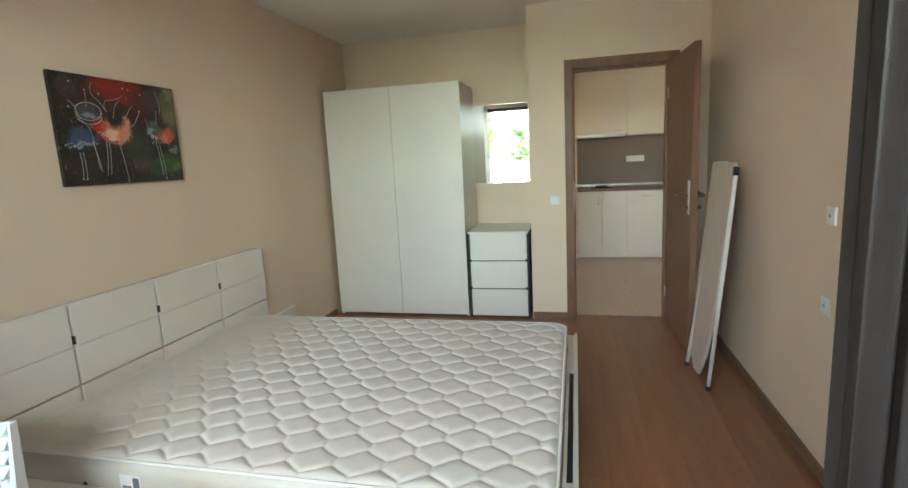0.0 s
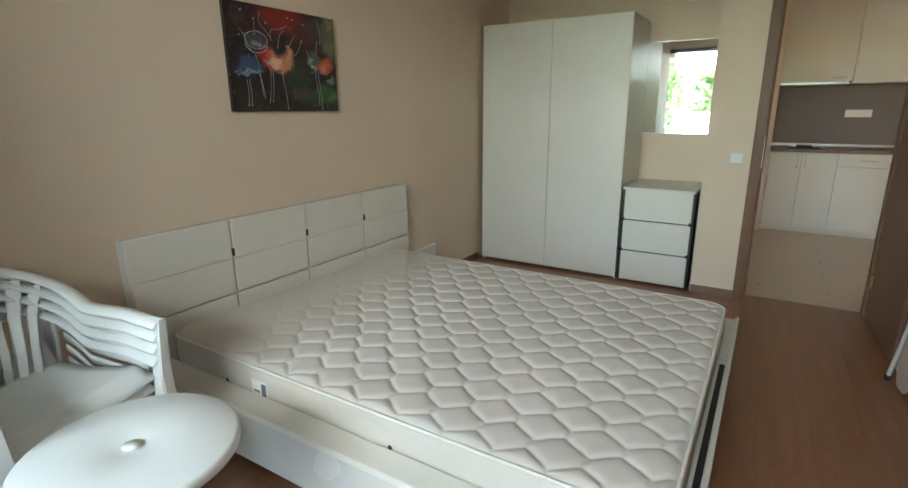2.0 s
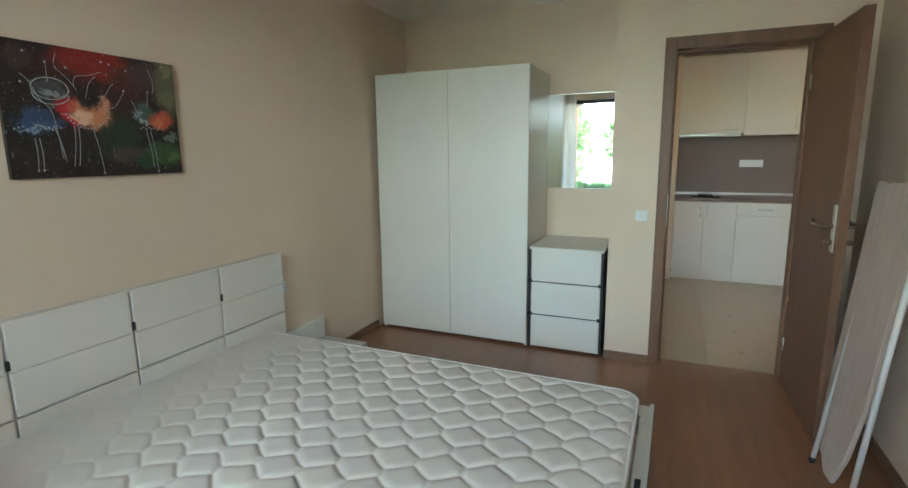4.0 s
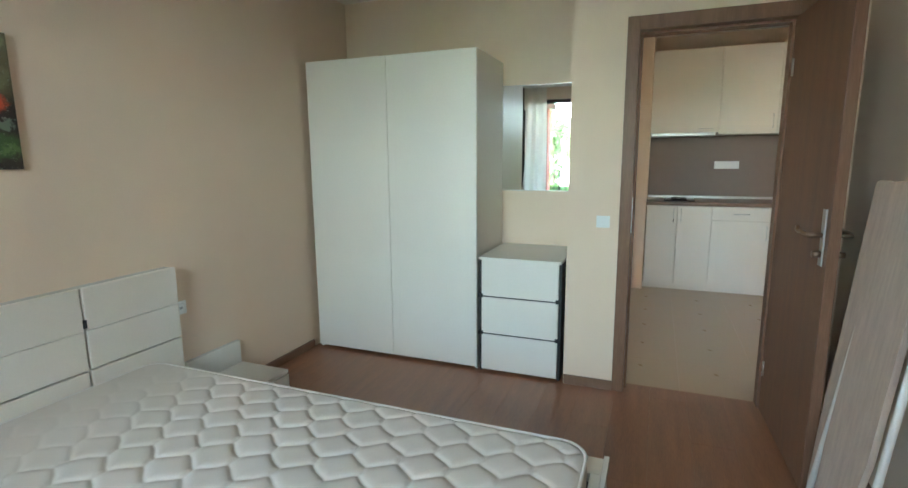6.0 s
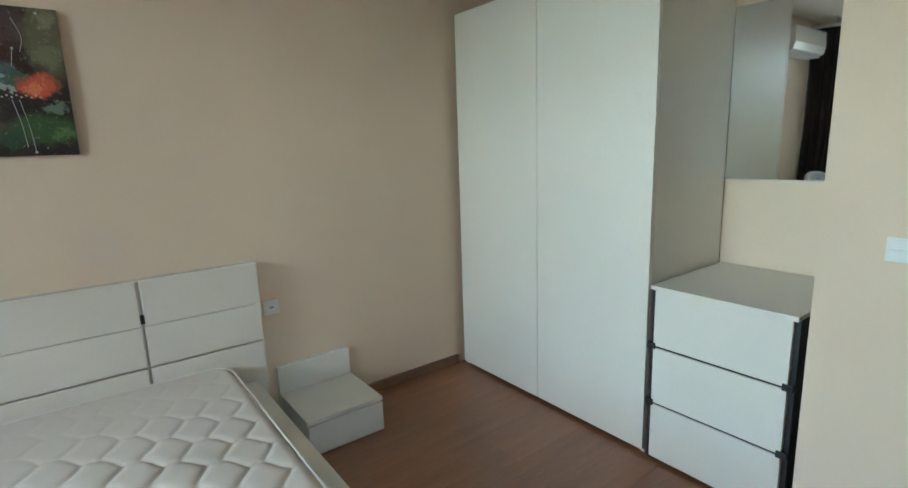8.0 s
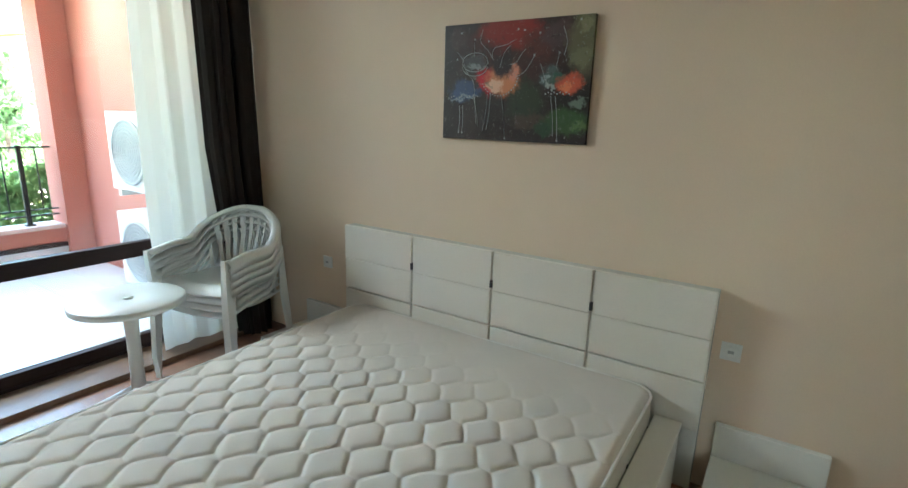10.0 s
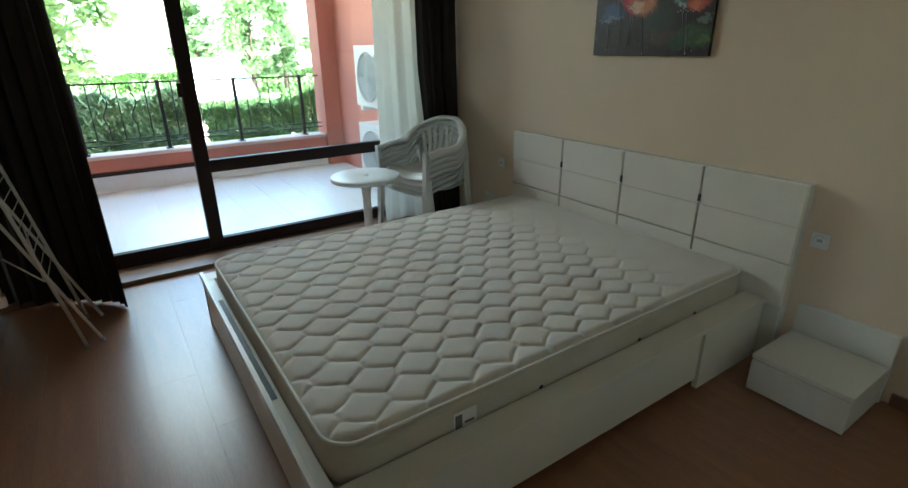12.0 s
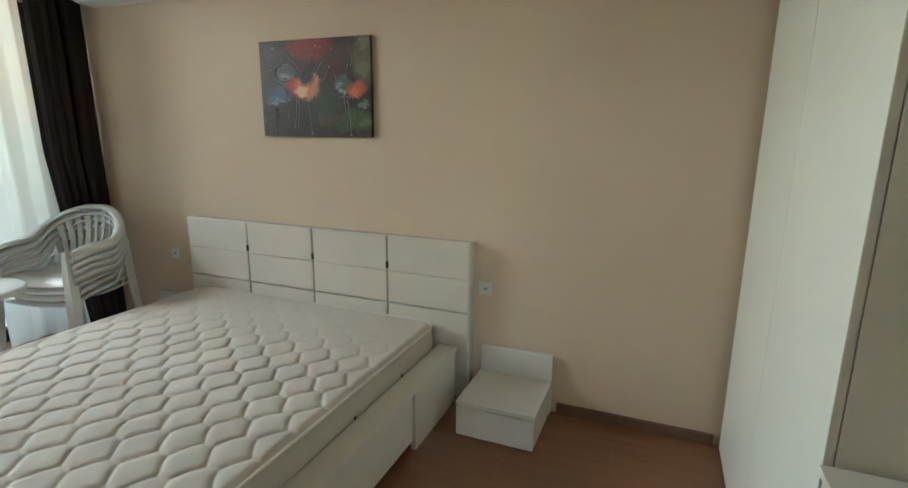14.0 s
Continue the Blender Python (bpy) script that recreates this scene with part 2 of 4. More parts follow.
def part(name, bm, material, parent=None, label="", normals=True):
    """Links a bmesh as one mesh object under a thing or a part."""
    if normals:
        bmesh.ops.recalc_face_normals(bm, faces=bm.faces[:])
    me = bpy.data.meshes.new(name)
    bm.to_mesh(me)
    bm.free()
    me.materials.append(material)
    ob = new(name, me)
    if parent is not None:
        ob.parent = parent
    return tagged(ob, label)


def thing(name, label, category, at=(0, 0, 0), rz=0.0, group="", kind=""):
    ob = new(name)
    ob.empty_display_size = 0.1
    ob.location, ob.rotation_euler = at, (0, 0, radians(rz))
    return tagged(ob, label, category, group, kind)


def structure(name, bm, material, label=""):
    ob = part(name, bm, material)
    return tagged(ob, label, "", "", "structure")


# ---- structure: bedroom ----
XL, XR, YW, YD, YA, XA, ZC = -2.2, 0.95, 0.0, 4.15, 4.72, -0.383, 2.52
structure("floor_base", boxes((XL - 0.1, 1.0, 0.10, 4.80, -0.25, -0.012)), GROUT, "concrete base under the laminate")
structure("wall_west", boxes((XL - 0.12, XL, -0.05, 5.0, -0.02, ZC + 0.1)), WALL, "plain cream painted bedroom wall behind the bed")
structure("wall_east", boxes((XR, XR + 0.12, -0.05, YD, -0.02, ZC + 0.1)), WALL, "plain cream painted bedroom wall beside the door")
DL, DR, DT = -0.033, 0.672, 2.014
structure("wall_north", boxes((XA, DL - 0.012, YD, YD + 0.12, -0.02, ZC + 0.1), (DL - 0.012, DR + 0.012, YD, YD + 0.12, DT + 0.012, ZC + 0.1), (DR + 0.012, XR + 0.12, YD, YD + 0.12, -0.02, ZC + 0.1)), WALL, "cream painted wall with the kitchen doorway")
structure("wall_alcove", boxes((XL, XA, YA, YA + 0.12, -0.02, ZC + 0.1), (XA, XA + 0.1, YD + 0.12, YA, -0.02, ZC + 0.1)), WALL, "cream painted wall of the wardrobe alcove")
structure("wall_south", boxes((XL, XR, -0.12, 0.06, 2.25, ZC + 0.1)), WALL, "cream painted strip of wall above the sliding door")
structure("ceiling", boxes((XL - 0.12, XR + 0.12, -0.05, YA + 0.12, ZC, ZC + 0.08)), CEIL, "smooth off-white ceiling")
bb = boxes((XL, XL + 0.014, 0.30, 1.06, 0, 0.055), (XL, XL + 0.014, 3.42, 4.12, 0, 0.055), (XR - 0.014, XR, 0.3, YD, 0, 0.055), (XA + 0.004, DL - 0.064, YD - 0.014, YD, 0, 0.055), (DR + 0.07, XR - 0.014, YD - 0.014, YD, 0, 0.055), (XL + 0.014, XA, YA - 0.014, YA, 0, 0.055))
structure("baseboard", bb, WOODTRIM, "brown wooden skirting board")
sill = boxes((XL, XR, 0.03, 0.285, -0.02, 0.03), bev=0.004)
structure("threshold", sill, WOODTRIM, "low wooden step before the sliding door")

# door casing, leaf
casing = boxes((DL - 0.064, DL, YD - 0.016, YD + 0.136, 0, DT + 0.07), (DR, DR + 0.07, YD - 0.016, YD + 0.136, 0, DT + 0.07), (DL, DR, YD - 0.016, YD + 0.136, DT, DT + 0.07), bev=0.003)
structure("door_casing", casing, DOORW, "brown wood veneer door casing")
structure("door_stop", boxes((DL, DL + 0.012, YD + 0.05, YD + 0.13, 0, DT - 0.012), (DR - 0.012, DR, YD + 0.05, YD + 0.13, 0, DT - 0.012), (DL, DR, YD + 0.05, YD + 0.13, DT - 0.012, DT)), DOORW, "brown rebate strip inside the casing")
structure("strike_plate", boxes((DL, DL + 0.003, YD - 0.004, YD + 0.02, 0.94, 1.14)), STEEL, "steel strike plate on the casing")

door = thing("door_1", "brown wood veneer interior door standing open against the side wall", "door", (DR - 0.005, YD - 0.02, 0), 2.5)
tagged(door, kind="structure")
part("leaf", boxes((0.0, 0.04, -0.70, 0.0, 0.012, DT - 0.006), bev=0.003), DOORW, door)
for side, x in (("a", -0.006), ("b", 0.046)):
    s = -1 if x < 0 else 1
    part("handle_plate", boxes((min(x, x - s * 0.006), max(x, x - s * 0.006), -0.665, -0.625, 0.94, 1.16), bev=0.002), STEEL, door, "steel back plate of the door handle")
    hb = bmesh.new()
    tube(hb, [(x, -0.645, 1.06), (x + s * 0.045, -0.645, 1.06), (x + s * 0.05, -0.62, 1.062), (x + s * 0.05, -0.575, 1.066), (x + s * 0.05, -0.545, 1.060), (x + s * 0.05, -0.520, 1.064), (x + s * 0.046, -0.508, 1.074)], 0.009)
    part("handle", hb, BRASSY, door, "satin brass lever handle")
    kb = bmesh.new()
    tube(kb, [(x, -0.645, 0.985), (x + s * 0.028, -0.645, 0.985)], 0.013, 10)
    part("lock_knob", kb, BRASSY, door)
for z in (0.25, 1.78):
    hg = bmesh.new()
    tube(hg, [(0.0, 0.012, z - 0.04), (0.0, 0.012, z + 0.04)], 0.007)
    part("hinge", hg, STEEL, door)

# sliding balcony door
win = thing("door_2", "dark brown aluminium sliding balcony door with large panes", "sliding door", (0, 0, 0), 0, kind="structure")
part("frame", boxes((XL, XR, -0.06, 0.03, 0.0, 0.045), (XL, XL + 0.05, -0.06, 0.03, 0.045, 2.25), (XR - 0.05, XR, -0.06, 0.03, 0.045, 2.25), (XL + 0.05, XR - 0.05, -0.06, 0.03, 2.19, 2.25), bev=0.003), ALU, win)
part("mullion", boxes((-0.32, -0.23, -0.03, 0.03, 0.045, 2.19), bev=0.004), ALU, win)
part("midrail", boxes((XL + 0.05, -0.32, -0.03, 0.022, 0.588, 0.674), bev=0.003), ALU, win)
part("bottom_rail", boxes((XL + 0.05, -0.32, -0.03, 0.022, 0.045, 0.11), bev=0.003), ALU, win)
part("track", boxes((-0.23, XR - 0.05, -0.03, 0.022, 0.045, 0.125), bev=0.003), ALU, win)
part("leaf_stile", boxes((0.375, 0.45, -0.04, 0.02, 0.125, 2.19), bev=0.003), ALU, win)
part("latch", boxes((-0.240, -0.205, 0.03, 0.05, 1.10, 1.19), bev=0.003), ALU, win, "black latch handle")
for x0, x1, z0, z1 in ((XL + 0.05, -0.32, 0.11, 0.588), (XL + 0.05, -0.32, 0.674, 2.19), (0.45, XR - 0.05, 0.125, 2.19)):
    p = part("pane", boxes((x0, x1, -0.008, -0.002, z0, z1)), GLASS, win)
    p.visible_shadow = False

# ---- balcony ----
ZB = 0.04
structure("balcony_slab", boxes((XL - 0.1, 1.0, -2.50, -0.06, -0.3, ZB - 0.006)), GROUTB, "concrete balcony slab")
structure("parapet", boxes((-2.0, 0.60, -2.45, -2.27, ZB - 0.012, 0.375)), SALMON, "low salmon rendered parapet")
structure("parapet_coping", boxes((-2.0, 0.60, -2.48, -2.24, 0.375, 0.41), bev=0.006), COPING, "pale coping on the parapet")
structure("parapet_skirting", boxes((-2.0, 0.60, -2.27, -2.258, ZB, 0.205)), TILE, "pale tiled skirting along the foot of the parapet")
structure("parapet_strip", boxes((-2.0, 0.60, -2.27, -2.250, 0.205, 0.245), bev=0.002), ALU, "dark strip above the tiled skirting")
structure("pillar_west", boxes((-2.32, -2.0, -2.50, -2.20, -0.3, 2.32)), SALMON, "salmon rendered balcony pillar")
structure("pillar_east", boxes((0.60, 1.02, -2.55, -2.20, -0.3, 2.32)), SALMON, "salmon rendered balcony pillar")
structure("balcony_wall_west", boxes((-2.32, -2.2, -2.20, -0.06, -0.3, 2.62)), SALMON, "salmon rendered balcony side wall")
structure("balcony_wall_east", boxes((0.94, 1.06, -2.20, -0.06, -0.3, 2.62)), SALMON, "salmon rendered balcony side wall")
structure("balcony_beam", boxes((-2.32, 1.06, -2.55, -2.20, 2.32, 2.62)), CONC, "beige rendered beam above the balcony")
structure("balcony_ceiling", boxes((-2.2, 0.94, -2.20, -0.12, 2.56, 2.62)), CONC, "rendered balcony soffit")
structure("facade_above", boxes((-9, 9, -0.6, 0.3, 2.64, 6.0), (-9, -2.32, -0.06, 0.3, -0.3, 2.62), (1.07, 9, -0.06, 0.3, -0.3, 2.62)), SALMON, "salmon rendered house front")

# ---- kitchen ----
YK = 6.78
structure("kitchen_floor_base", boxes((-0.5, 3.6, YD, 7.6, -0.25, -0.012)), KGROUT, "screed under the kitchen tiles")
structure("kitchen_wall_north", boxes((-0.6, 3.6, 7.38, 7.5, -0.02, 2.7)), WALL, "cream painted kitchen wall")
structure("kitchen_wall_west", boxes((-0.255, -0.17, YD + 0.125, 6.75, -0.02, 2.7), (-0.5, -0.0, 6.75, 7.38, -0.02, 2.7)), WALL, "cream painted kitchen side wall")
# The opening in this unseen wall is added to let daylight into the kitchen.
structure("kitchen_wall_east", boxes((3.45, 3.55, YD, 5.3, -0.02, 2.7), (3.45, 3.55, 6.0, 7.4, -0.02, 2.7), (3.45, 3.55, 5.3, 6.0, -0.02, 1.2), (3.45, 3.55, 5.3, 6.0, 2.1, 2.7)), WALL, "unseen cream painted kitchen wall with an opening added for light")
structure("kitchen_wall_south", boxes((XR + 0.12, 3.6, YD, YD + 0.12, -0.02, 2.7)), WALL, "cream painted kitchen wall")
structure("kitchen_ceiling", boxes((-0.6, 3.6, YD + 0.12, 7.5, 2.62, 2.7)), CEIL, "off-white kitchen ceiling")
structure("kitchen_bulkhead", boxes((-0.17, 0.0, 6.7, 6.75, 0, 2.62)), WALL, "cream wall return beside the kitchen units")


# ---- bedroom things ----
def cabinet_front(name, parent, x0, x1, z0, z1, y, material=MATTW, t=0.018, bev=0.002):
    return part(name, boxes((x0, x1, y, y + t, z0, z1), bev=bev), material, parent)


ward = thing("wardrobe", "tall white two-door wardrobe in the alcove beside the chest", "wardrobe", (-2.158, YD - 0.006, 0))
W = 1.218
part("side_panel", boxes((0, 0.018, 0.02, 0.565, 0.0, 2.005), bev=0.001), MATTW, ward)
part("side_panel", boxes((W - 0.018, W, 0.02, 0.565, 0.0, 2.005), bev=0.001), MATTW, ward)
part("top_panel", boxes((0.018, W - 0.018, 0.02, 0.565, 1.987, 2.005)), MATTW, ward)
part("back_panel", boxes((0.018, W - 0.018, 0.55, 0.565, 0.03, 1.987)), MATTW, ward)
part("shelf", boxes((0.018, W - 0.018, 0.03, 0.55, 0.06, 0.078)), MATTW, ward)
# The plinth's black colour draws the shadow line below the doors.
part("plinth", boxes((0.018, W - 0.018, 0.05, 0.066, 0.0, 0.06)), DARK, ward, "recessed plinth, coloured black for the shadow line under the doors")
cabinet_front("door", ward, 0.0, W / 2 - 0.0015, 0.02, 2.005, 0.0)
cabinet_front("door", ward, W / 2 + 0.0015, W, 0.02, 2.005, 0.0)

chest = thing("chest_of_drawers", "white chest of three drawers with black sides beside the wardrobe", "chest of drawers", (-0.925, YD - 0.012, 0))
CW = 0.518
part("carcass", boxes((0.0, 0.016, 0.022, 0.56, 0.0, 0.735), (CW - 0.016, CW, 0.022, 0.56, 0.0, 0.735), (0.016, CW - 0.016, 0.03, 0.56, 0.02, 0.04)), DARK, chest, "black carcass sides")
part("top", boxes((0.0, CW, -0.004, 0.565, 0.735, 0.752), bev=0.002), MATTW, chest, "white top panel")
for i in range(3):
    z0 = 0.018 + i * 0.2435
    d = part("drawer", boxes((0.02, CW - 0.016, 0.0, 0.02, z0, z0 + 0.235), bev=0.002), MATTW, chest, "white drawer front")
    part("grip", boxes((0.0, CW, 0.006, 0.024, z0 + 0.235, z0 + 0.2435)), DARK, d, "black shadow gap grip")
    if i:
        for xs in (-0.002, CW - 0.030):
            part("stop", boxes((xs, xs + 0.032, -0.006, 0.01, z0 - 0.012, z0 + 0.012), bev=0.002), DARK, d, "small black corner buffer")

mir = thing("wall_mirror", "frameless rectangular mirror hanging above the chest of drawers", "mirror", (-0.963, YA - 0.008, 1.135))
part("mirror_glass", boxes((0.0, 0.56, 0.0, 0.005, 0.0, 0.712)), MIRROR, mir)
part("mirror_edge", boxes((-0.004, 0.0, -0.001, 0.006, -0.004, 0.716), (0.56, 0.564, -0.001, 0.006, -0.004, 0.716), (0.0, 0.56, -0.001, 0.006, -0.004, 0.0), (0.0, 0.56, -0.001, 0.006, 0.712, 0.716)), STEEL, mir, "polished edge")

sw = thing("light_switch", "white square light switch beside the door", "light switch", (-0.183, YD, 1.0))
part("plate", boxes((-0.037, 0.037, -0.008, 0.0, -0.034, 0.034), bev=0.003), PLASTIC, sw)
part("rocker", boxes((-0.029, 0.029, -0.013, -0.008, -0.027, 0.0), (-0.029, 0.029, -0.011, -0.008, 0.001, 0.027), bev=0.002), PLASTIC, sw)


def socket(at, rz, label):
    s = thing("wall_socket", label, "wall socket", at, rz)
    part("plate", boxes((-0.035, 0.035, -0.009, 0.0, -0.035, 0.035), bev=0.003), PLASTIC, s)
    b = bmesh.new()
    lathe(b, [(0.02, -0.004), (0.024, -0.004), (0.026, 0.004), (0.019, 0.004)], 20)
    for v in b.verts:
        v.co = (v.co.x, -0.009 - v.co.z * 0.6, v.co.y)
    part("ring", b, PLASTIC, s)
    part("well", boxes((-0.012, 0.012, -0.0115, -0.0085, -0.008, 0.008), bev=0.002), GRILLE, s, "grey socket well")
    return s


socket((XL, 3.035, 0.60), 90, "white round-well wall socket beside the headboard")
socket((XL, 0.888, 0.569), 90, "white round-well wall socket between curtain and headboard")

# picture
pic = thing("canvas_picture", "dark abstract canvas picture with red and blue splashes above bed", "picture", (XL, 1.708, 1.333))
PWd, PHt = 0.698, 0.497
CANVAS = mat("painted_canvas", (0.012, 0.010, 0.010), 0.42, var=0.5, scale=9, fine=260, bump=0.35, tint=(0.030, 0.020, 0.018))


def brushed(m, patches):
    """Lays soft-edged, roughly brushed patches of paint over a material: (across, up, half width, half height, colour, strength)."""
    nt = m.node_tree
    n, l = nt.nodes, nt.links
    b = n["Principled BSDF"]
    tc = n.new("ShaderNodeTexCoord")
    mix_in = b.inputs["Base Color"].links[0].from_socket
    wob = []
    for sc, amount in ((13, 0.075), (52, 0.050), (140, 0.020)):
        t = n.new("ShaderNodeTexNoise")
        t.inputs["Scale"].default_value, t.inputs["Detail"].default_value = sc, 3
        l.new(tc.outputs["Object"], t.inputs["Vector"])
        c = n.new("ShaderNodeVectorMath")
        c.operation = "SUBTRACT"
        c.inputs[1].default_value = (0.5, 0.5, 0.5)
        l.new(t.outputs["Color"], c.inputs[0])
        k = n.new("ShaderNodeVectorMath")
        k.operation = "SCALE"
        k.inputs["Scale"].default_value = amount
        l.new(c.outputs[0], k.inputs[0])
        wob.append(k.outputs[0])
    at = tc.outputs["Object"]
    for w in wob:
        a = n.new("ShaderNodeVectorMath")
        l.new(at, a.inputs[0]), l.new(w, a.inputs[1])
        at = a.outputs[0]
    for u, v, ru, rv, col, strength in patches:
        d = n.new("ShaderNodeVectorMath")
        d.operation = "SUBTRACT"
        d.inputs[1].default_value = (0, u, v)
        l.new(at, d.inputs[0])
        q = n.new("ShaderNodeVectorMath")
        q.operation = "MULTIPLY"
        q.inputs[1].default_value = (0, 1 / ru, 1 / rv)
        l.new(d.outputs[0], q.inputs[0])
        ln = n.new("ShaderNodeVectorMath")
        ln.operation = "LENGTH"
        l.new(q.outputs[0], ln.inputs[0])
        mr = n.new("ShaderNodeMapRange")
        mr.interpolation_type = "SMOOTHSTEP"
        mr.inputs["From Min"].default_value, mr.inputs["From Max"].default_value = 1.1, 0.55
        mr.inputs["To Max"].default_value = strength
        l.new(ln.outputs["Value"], mr.inputs["Value"])
        mx = n.new("ShaderNodeMix")
        mx.data_type = "RGBA"
        mx.inputs["B"].default_value = (*col, 1)
        l.new(mr.outputs[0], mx.inputs["Factor"])
        l.new(mix_in, mx.inputs["A"])
        mix_in = mx.outputs["Result"]
    for sc, lo, hi, col, strength in ((75, 0.64, 0.68, (0.34, 0.35, 0.31), 0.55), (28, 0.60, 0.70, (0.012, 0.010, 0.010), 0.6)):
        t = n.new("ShaderNodeTexNoise")
        t.inputs["Scale"].default_value, t.inputs["Detail"].default_value = sc, 4
        l.new(at, t.inputs["Vector"])
        mr = n.new("ShaderNodeMapRange")
        mr.inputs["From Min"].default_value, mr.inputs["From Max"].default_value, mr.inputs["To Max"].default_value = lo, hi, strength
        l.new(t.outputs[0], mr.inputs["Value"])
        mx = n.new("ShaderNodeMix")
        mx.data_type = "RGBA"
        mx.inputs["B"].default_value = (*col, 1)
        l.new(mr.outputs[0], mx.inputs["Factor"])
        l.new(mix_in, mx.inputs["A"])
        mix_in = mx.outputs["Result"]
    l.new(mix_in, b.inputs["Base Color"])


brushed(CANVAS, (
    (0.35, 0.37, 0.30, 0.17, (0.055, 0.020, 0.017), 0.9), (0.33, 0.455, 0.17, 0.085, (0.26, 0.024, 0.018), 0.9), (0.46, 0.40, 0.09, 0.07, (0.11, 0.030, 0.024), 0.7),
    (0.08, 0.44, 0.06, 0.05, (0.075, 0.045, 0.04), 0.6), (0.55, 0.43, 0.09, 0.07, (0.085, 0.055, 0.055), 0.8), (0.665, 0.41, 0.085, 0.17, (0.15, 0.14, 0.075), 0.85),
    (0.655, 0.46, 0.035, 0.03, (0.26, 0.26, 0.15), 0.7), (0.66, 0.34, 0.05, 0.04, (0.20, 0.20, 0.11), 0.6), (0.41, 0.17, 0.10, 0.11, (0.034, 0.052, 0.028), 0.9),
    (0.44, 0.09, 0.10, 0.05, (0.085, 0.062, 0.045), 0.8), (0.61, 0.09, 0.11, 0.06, (0.050, 0.105, 0.035), 0.9), (0.66, 0.075, 0.05, 0.02, (0.13, 0.21, 0.07), 0.7),
    (0.52, 0.05, 0.05, 0.035, (0.028, 0.075, 0.035), 0.8), (0.655, 0.165, 0.05, 0.016, (0.22, 0.28, 0.22), 0.7), (0.11, 0.205, 0.085, 0.045, (0.055, 0.095, 0.20), 0.95),
    (0.115, 0.235, 0.05, 0.04, (0.05, 0.08, 0.16), 0.9), (0.10, 0.186, 0.085, 0.010, (0.30, 0.36, 0.42), 0.8), (0.165, 0.335, 0.075, 0.045, (0.075, 0.085, 0.09), 0.8), (0.17, 0.318, 0.06, 0.014, (0.34, 0.38, 0.38), 0.7),
    (0.225, 0.25, 0.055, 0.070, (0.50, 0.015, 0.030), 1.0), (0.305, 0.262, 0.090, 0.078, (0.62, 0.24, 0.11), 1.0), (0.262, 0.232, 0.050, 0.030, (0.80, 0.52, 0.36), 0.95), (0.355, 0.29, 0.025, 0.035, (0.66, 0.27, 0.18), 0.9),
    (0.300, 0.318, 0.058, 0.066, (0.030, 0.020, 0.020), 1.0), (0.52, 0.27, 0.05, 0.055, (0.085, 0.13, 0.12), 0.9), (0.50, 0.255, 0.018, 0.02, (0.34, 0.42, 0.42), 0.8), (0.535, 0.232, 0.022, 0.016, (0.42, 0.50, 0.46), 0.8),
    (0.565, 0.265, 0.035, 0.025, (0.04, 0.12, 0.08), 0.8), (0.615, 0.24, 0.065, 0.048, (0.55, 0.10, 0.05), 1.0), (0.60, 0.232, 0.030, 0.020, (0.72, 0.22, 0.10), 0.9)))
part("canvas", boxes((0.0, 0.02, 0, PWd, 0, PHt), bev=0.002), CANVAS, pic)
PAINT = {}


def paint(name, col):
    if name not in PAINT:
        PAINT[name] = mat("paint_" + name, col, 0.5, var=0.35, scale=30, fine=90, bump=0.4)
    return PAINT[name]


def stroke(pts, r=0.0016, name="white", col=(0.42, 0.45, 0.45)):
    b = bmesh.new()
    q = [Vector((0.0208, u, v)) for u, v in pts]
    fine = []
    for i in range(len(q) - 1):
        p0, p1, p2, p3 = q[max(i - 1, 0)], q[i], q[i + 1], q[min(i + 2, len(q) - 1)]
        for k in range(5):
            t = k / 5
            fine.append(0.5 * (2 * p1 + (p2 - p0) * t + (2 * p0 - 5 * p1 + 4 * p2 - p3) * t * t + (3 * p1 - p0 - 3 * p2 + p3) * t ** 3))
    fine.append(q[-1])
    tube(b, fine, r * 0.72, 5)
    part("paint_stroke", b, paint(name, col), pic)


ring = [(0.165 + 0.065 * math.cos(a * 0.52), 0.335 + 0.04 * math.sin(a * 0.52)) for a in range(13)]
stroke(ring, 0.0024)
stroke([(u, v - 0.018) for u, v in ring[6:]], 0.0026)
for pts in ([(0.07, 0.38), (0.10, 0.35), (0.12, 0.30), (0.16, 0.25), (0.17, 0.18), (0.18, 0.07)], [(0.20, 0.47), (0.19, 0.42), (0.23, 0.38), (0.26, 0.34)], [(0.36, 0.42), (0.31, 0.40), (0.26, 0.39), (0.25, 0.35)],
            [(0.45, 0.35), (0.41, 0.29), (0.37, 0.27)], [(0.34, 0.40), (0.31, 0.37), (0.29, 0.31)], [(0.41, 0.38), (0.39, 0.36), (0.37, 0.33), (0.34, 0.32)], [(0.56, 0.36), (0.55, 0.30)], [(0.16, 0.42), (0.16, 0.36)],
            [(0.57, 0.46), (0.59, 0.40), (0.58, 0.35)], [(0.48, 0.32), (0.50, 0.27), (0.52, 0.23)]):
    stroke(pts, 0.0014)
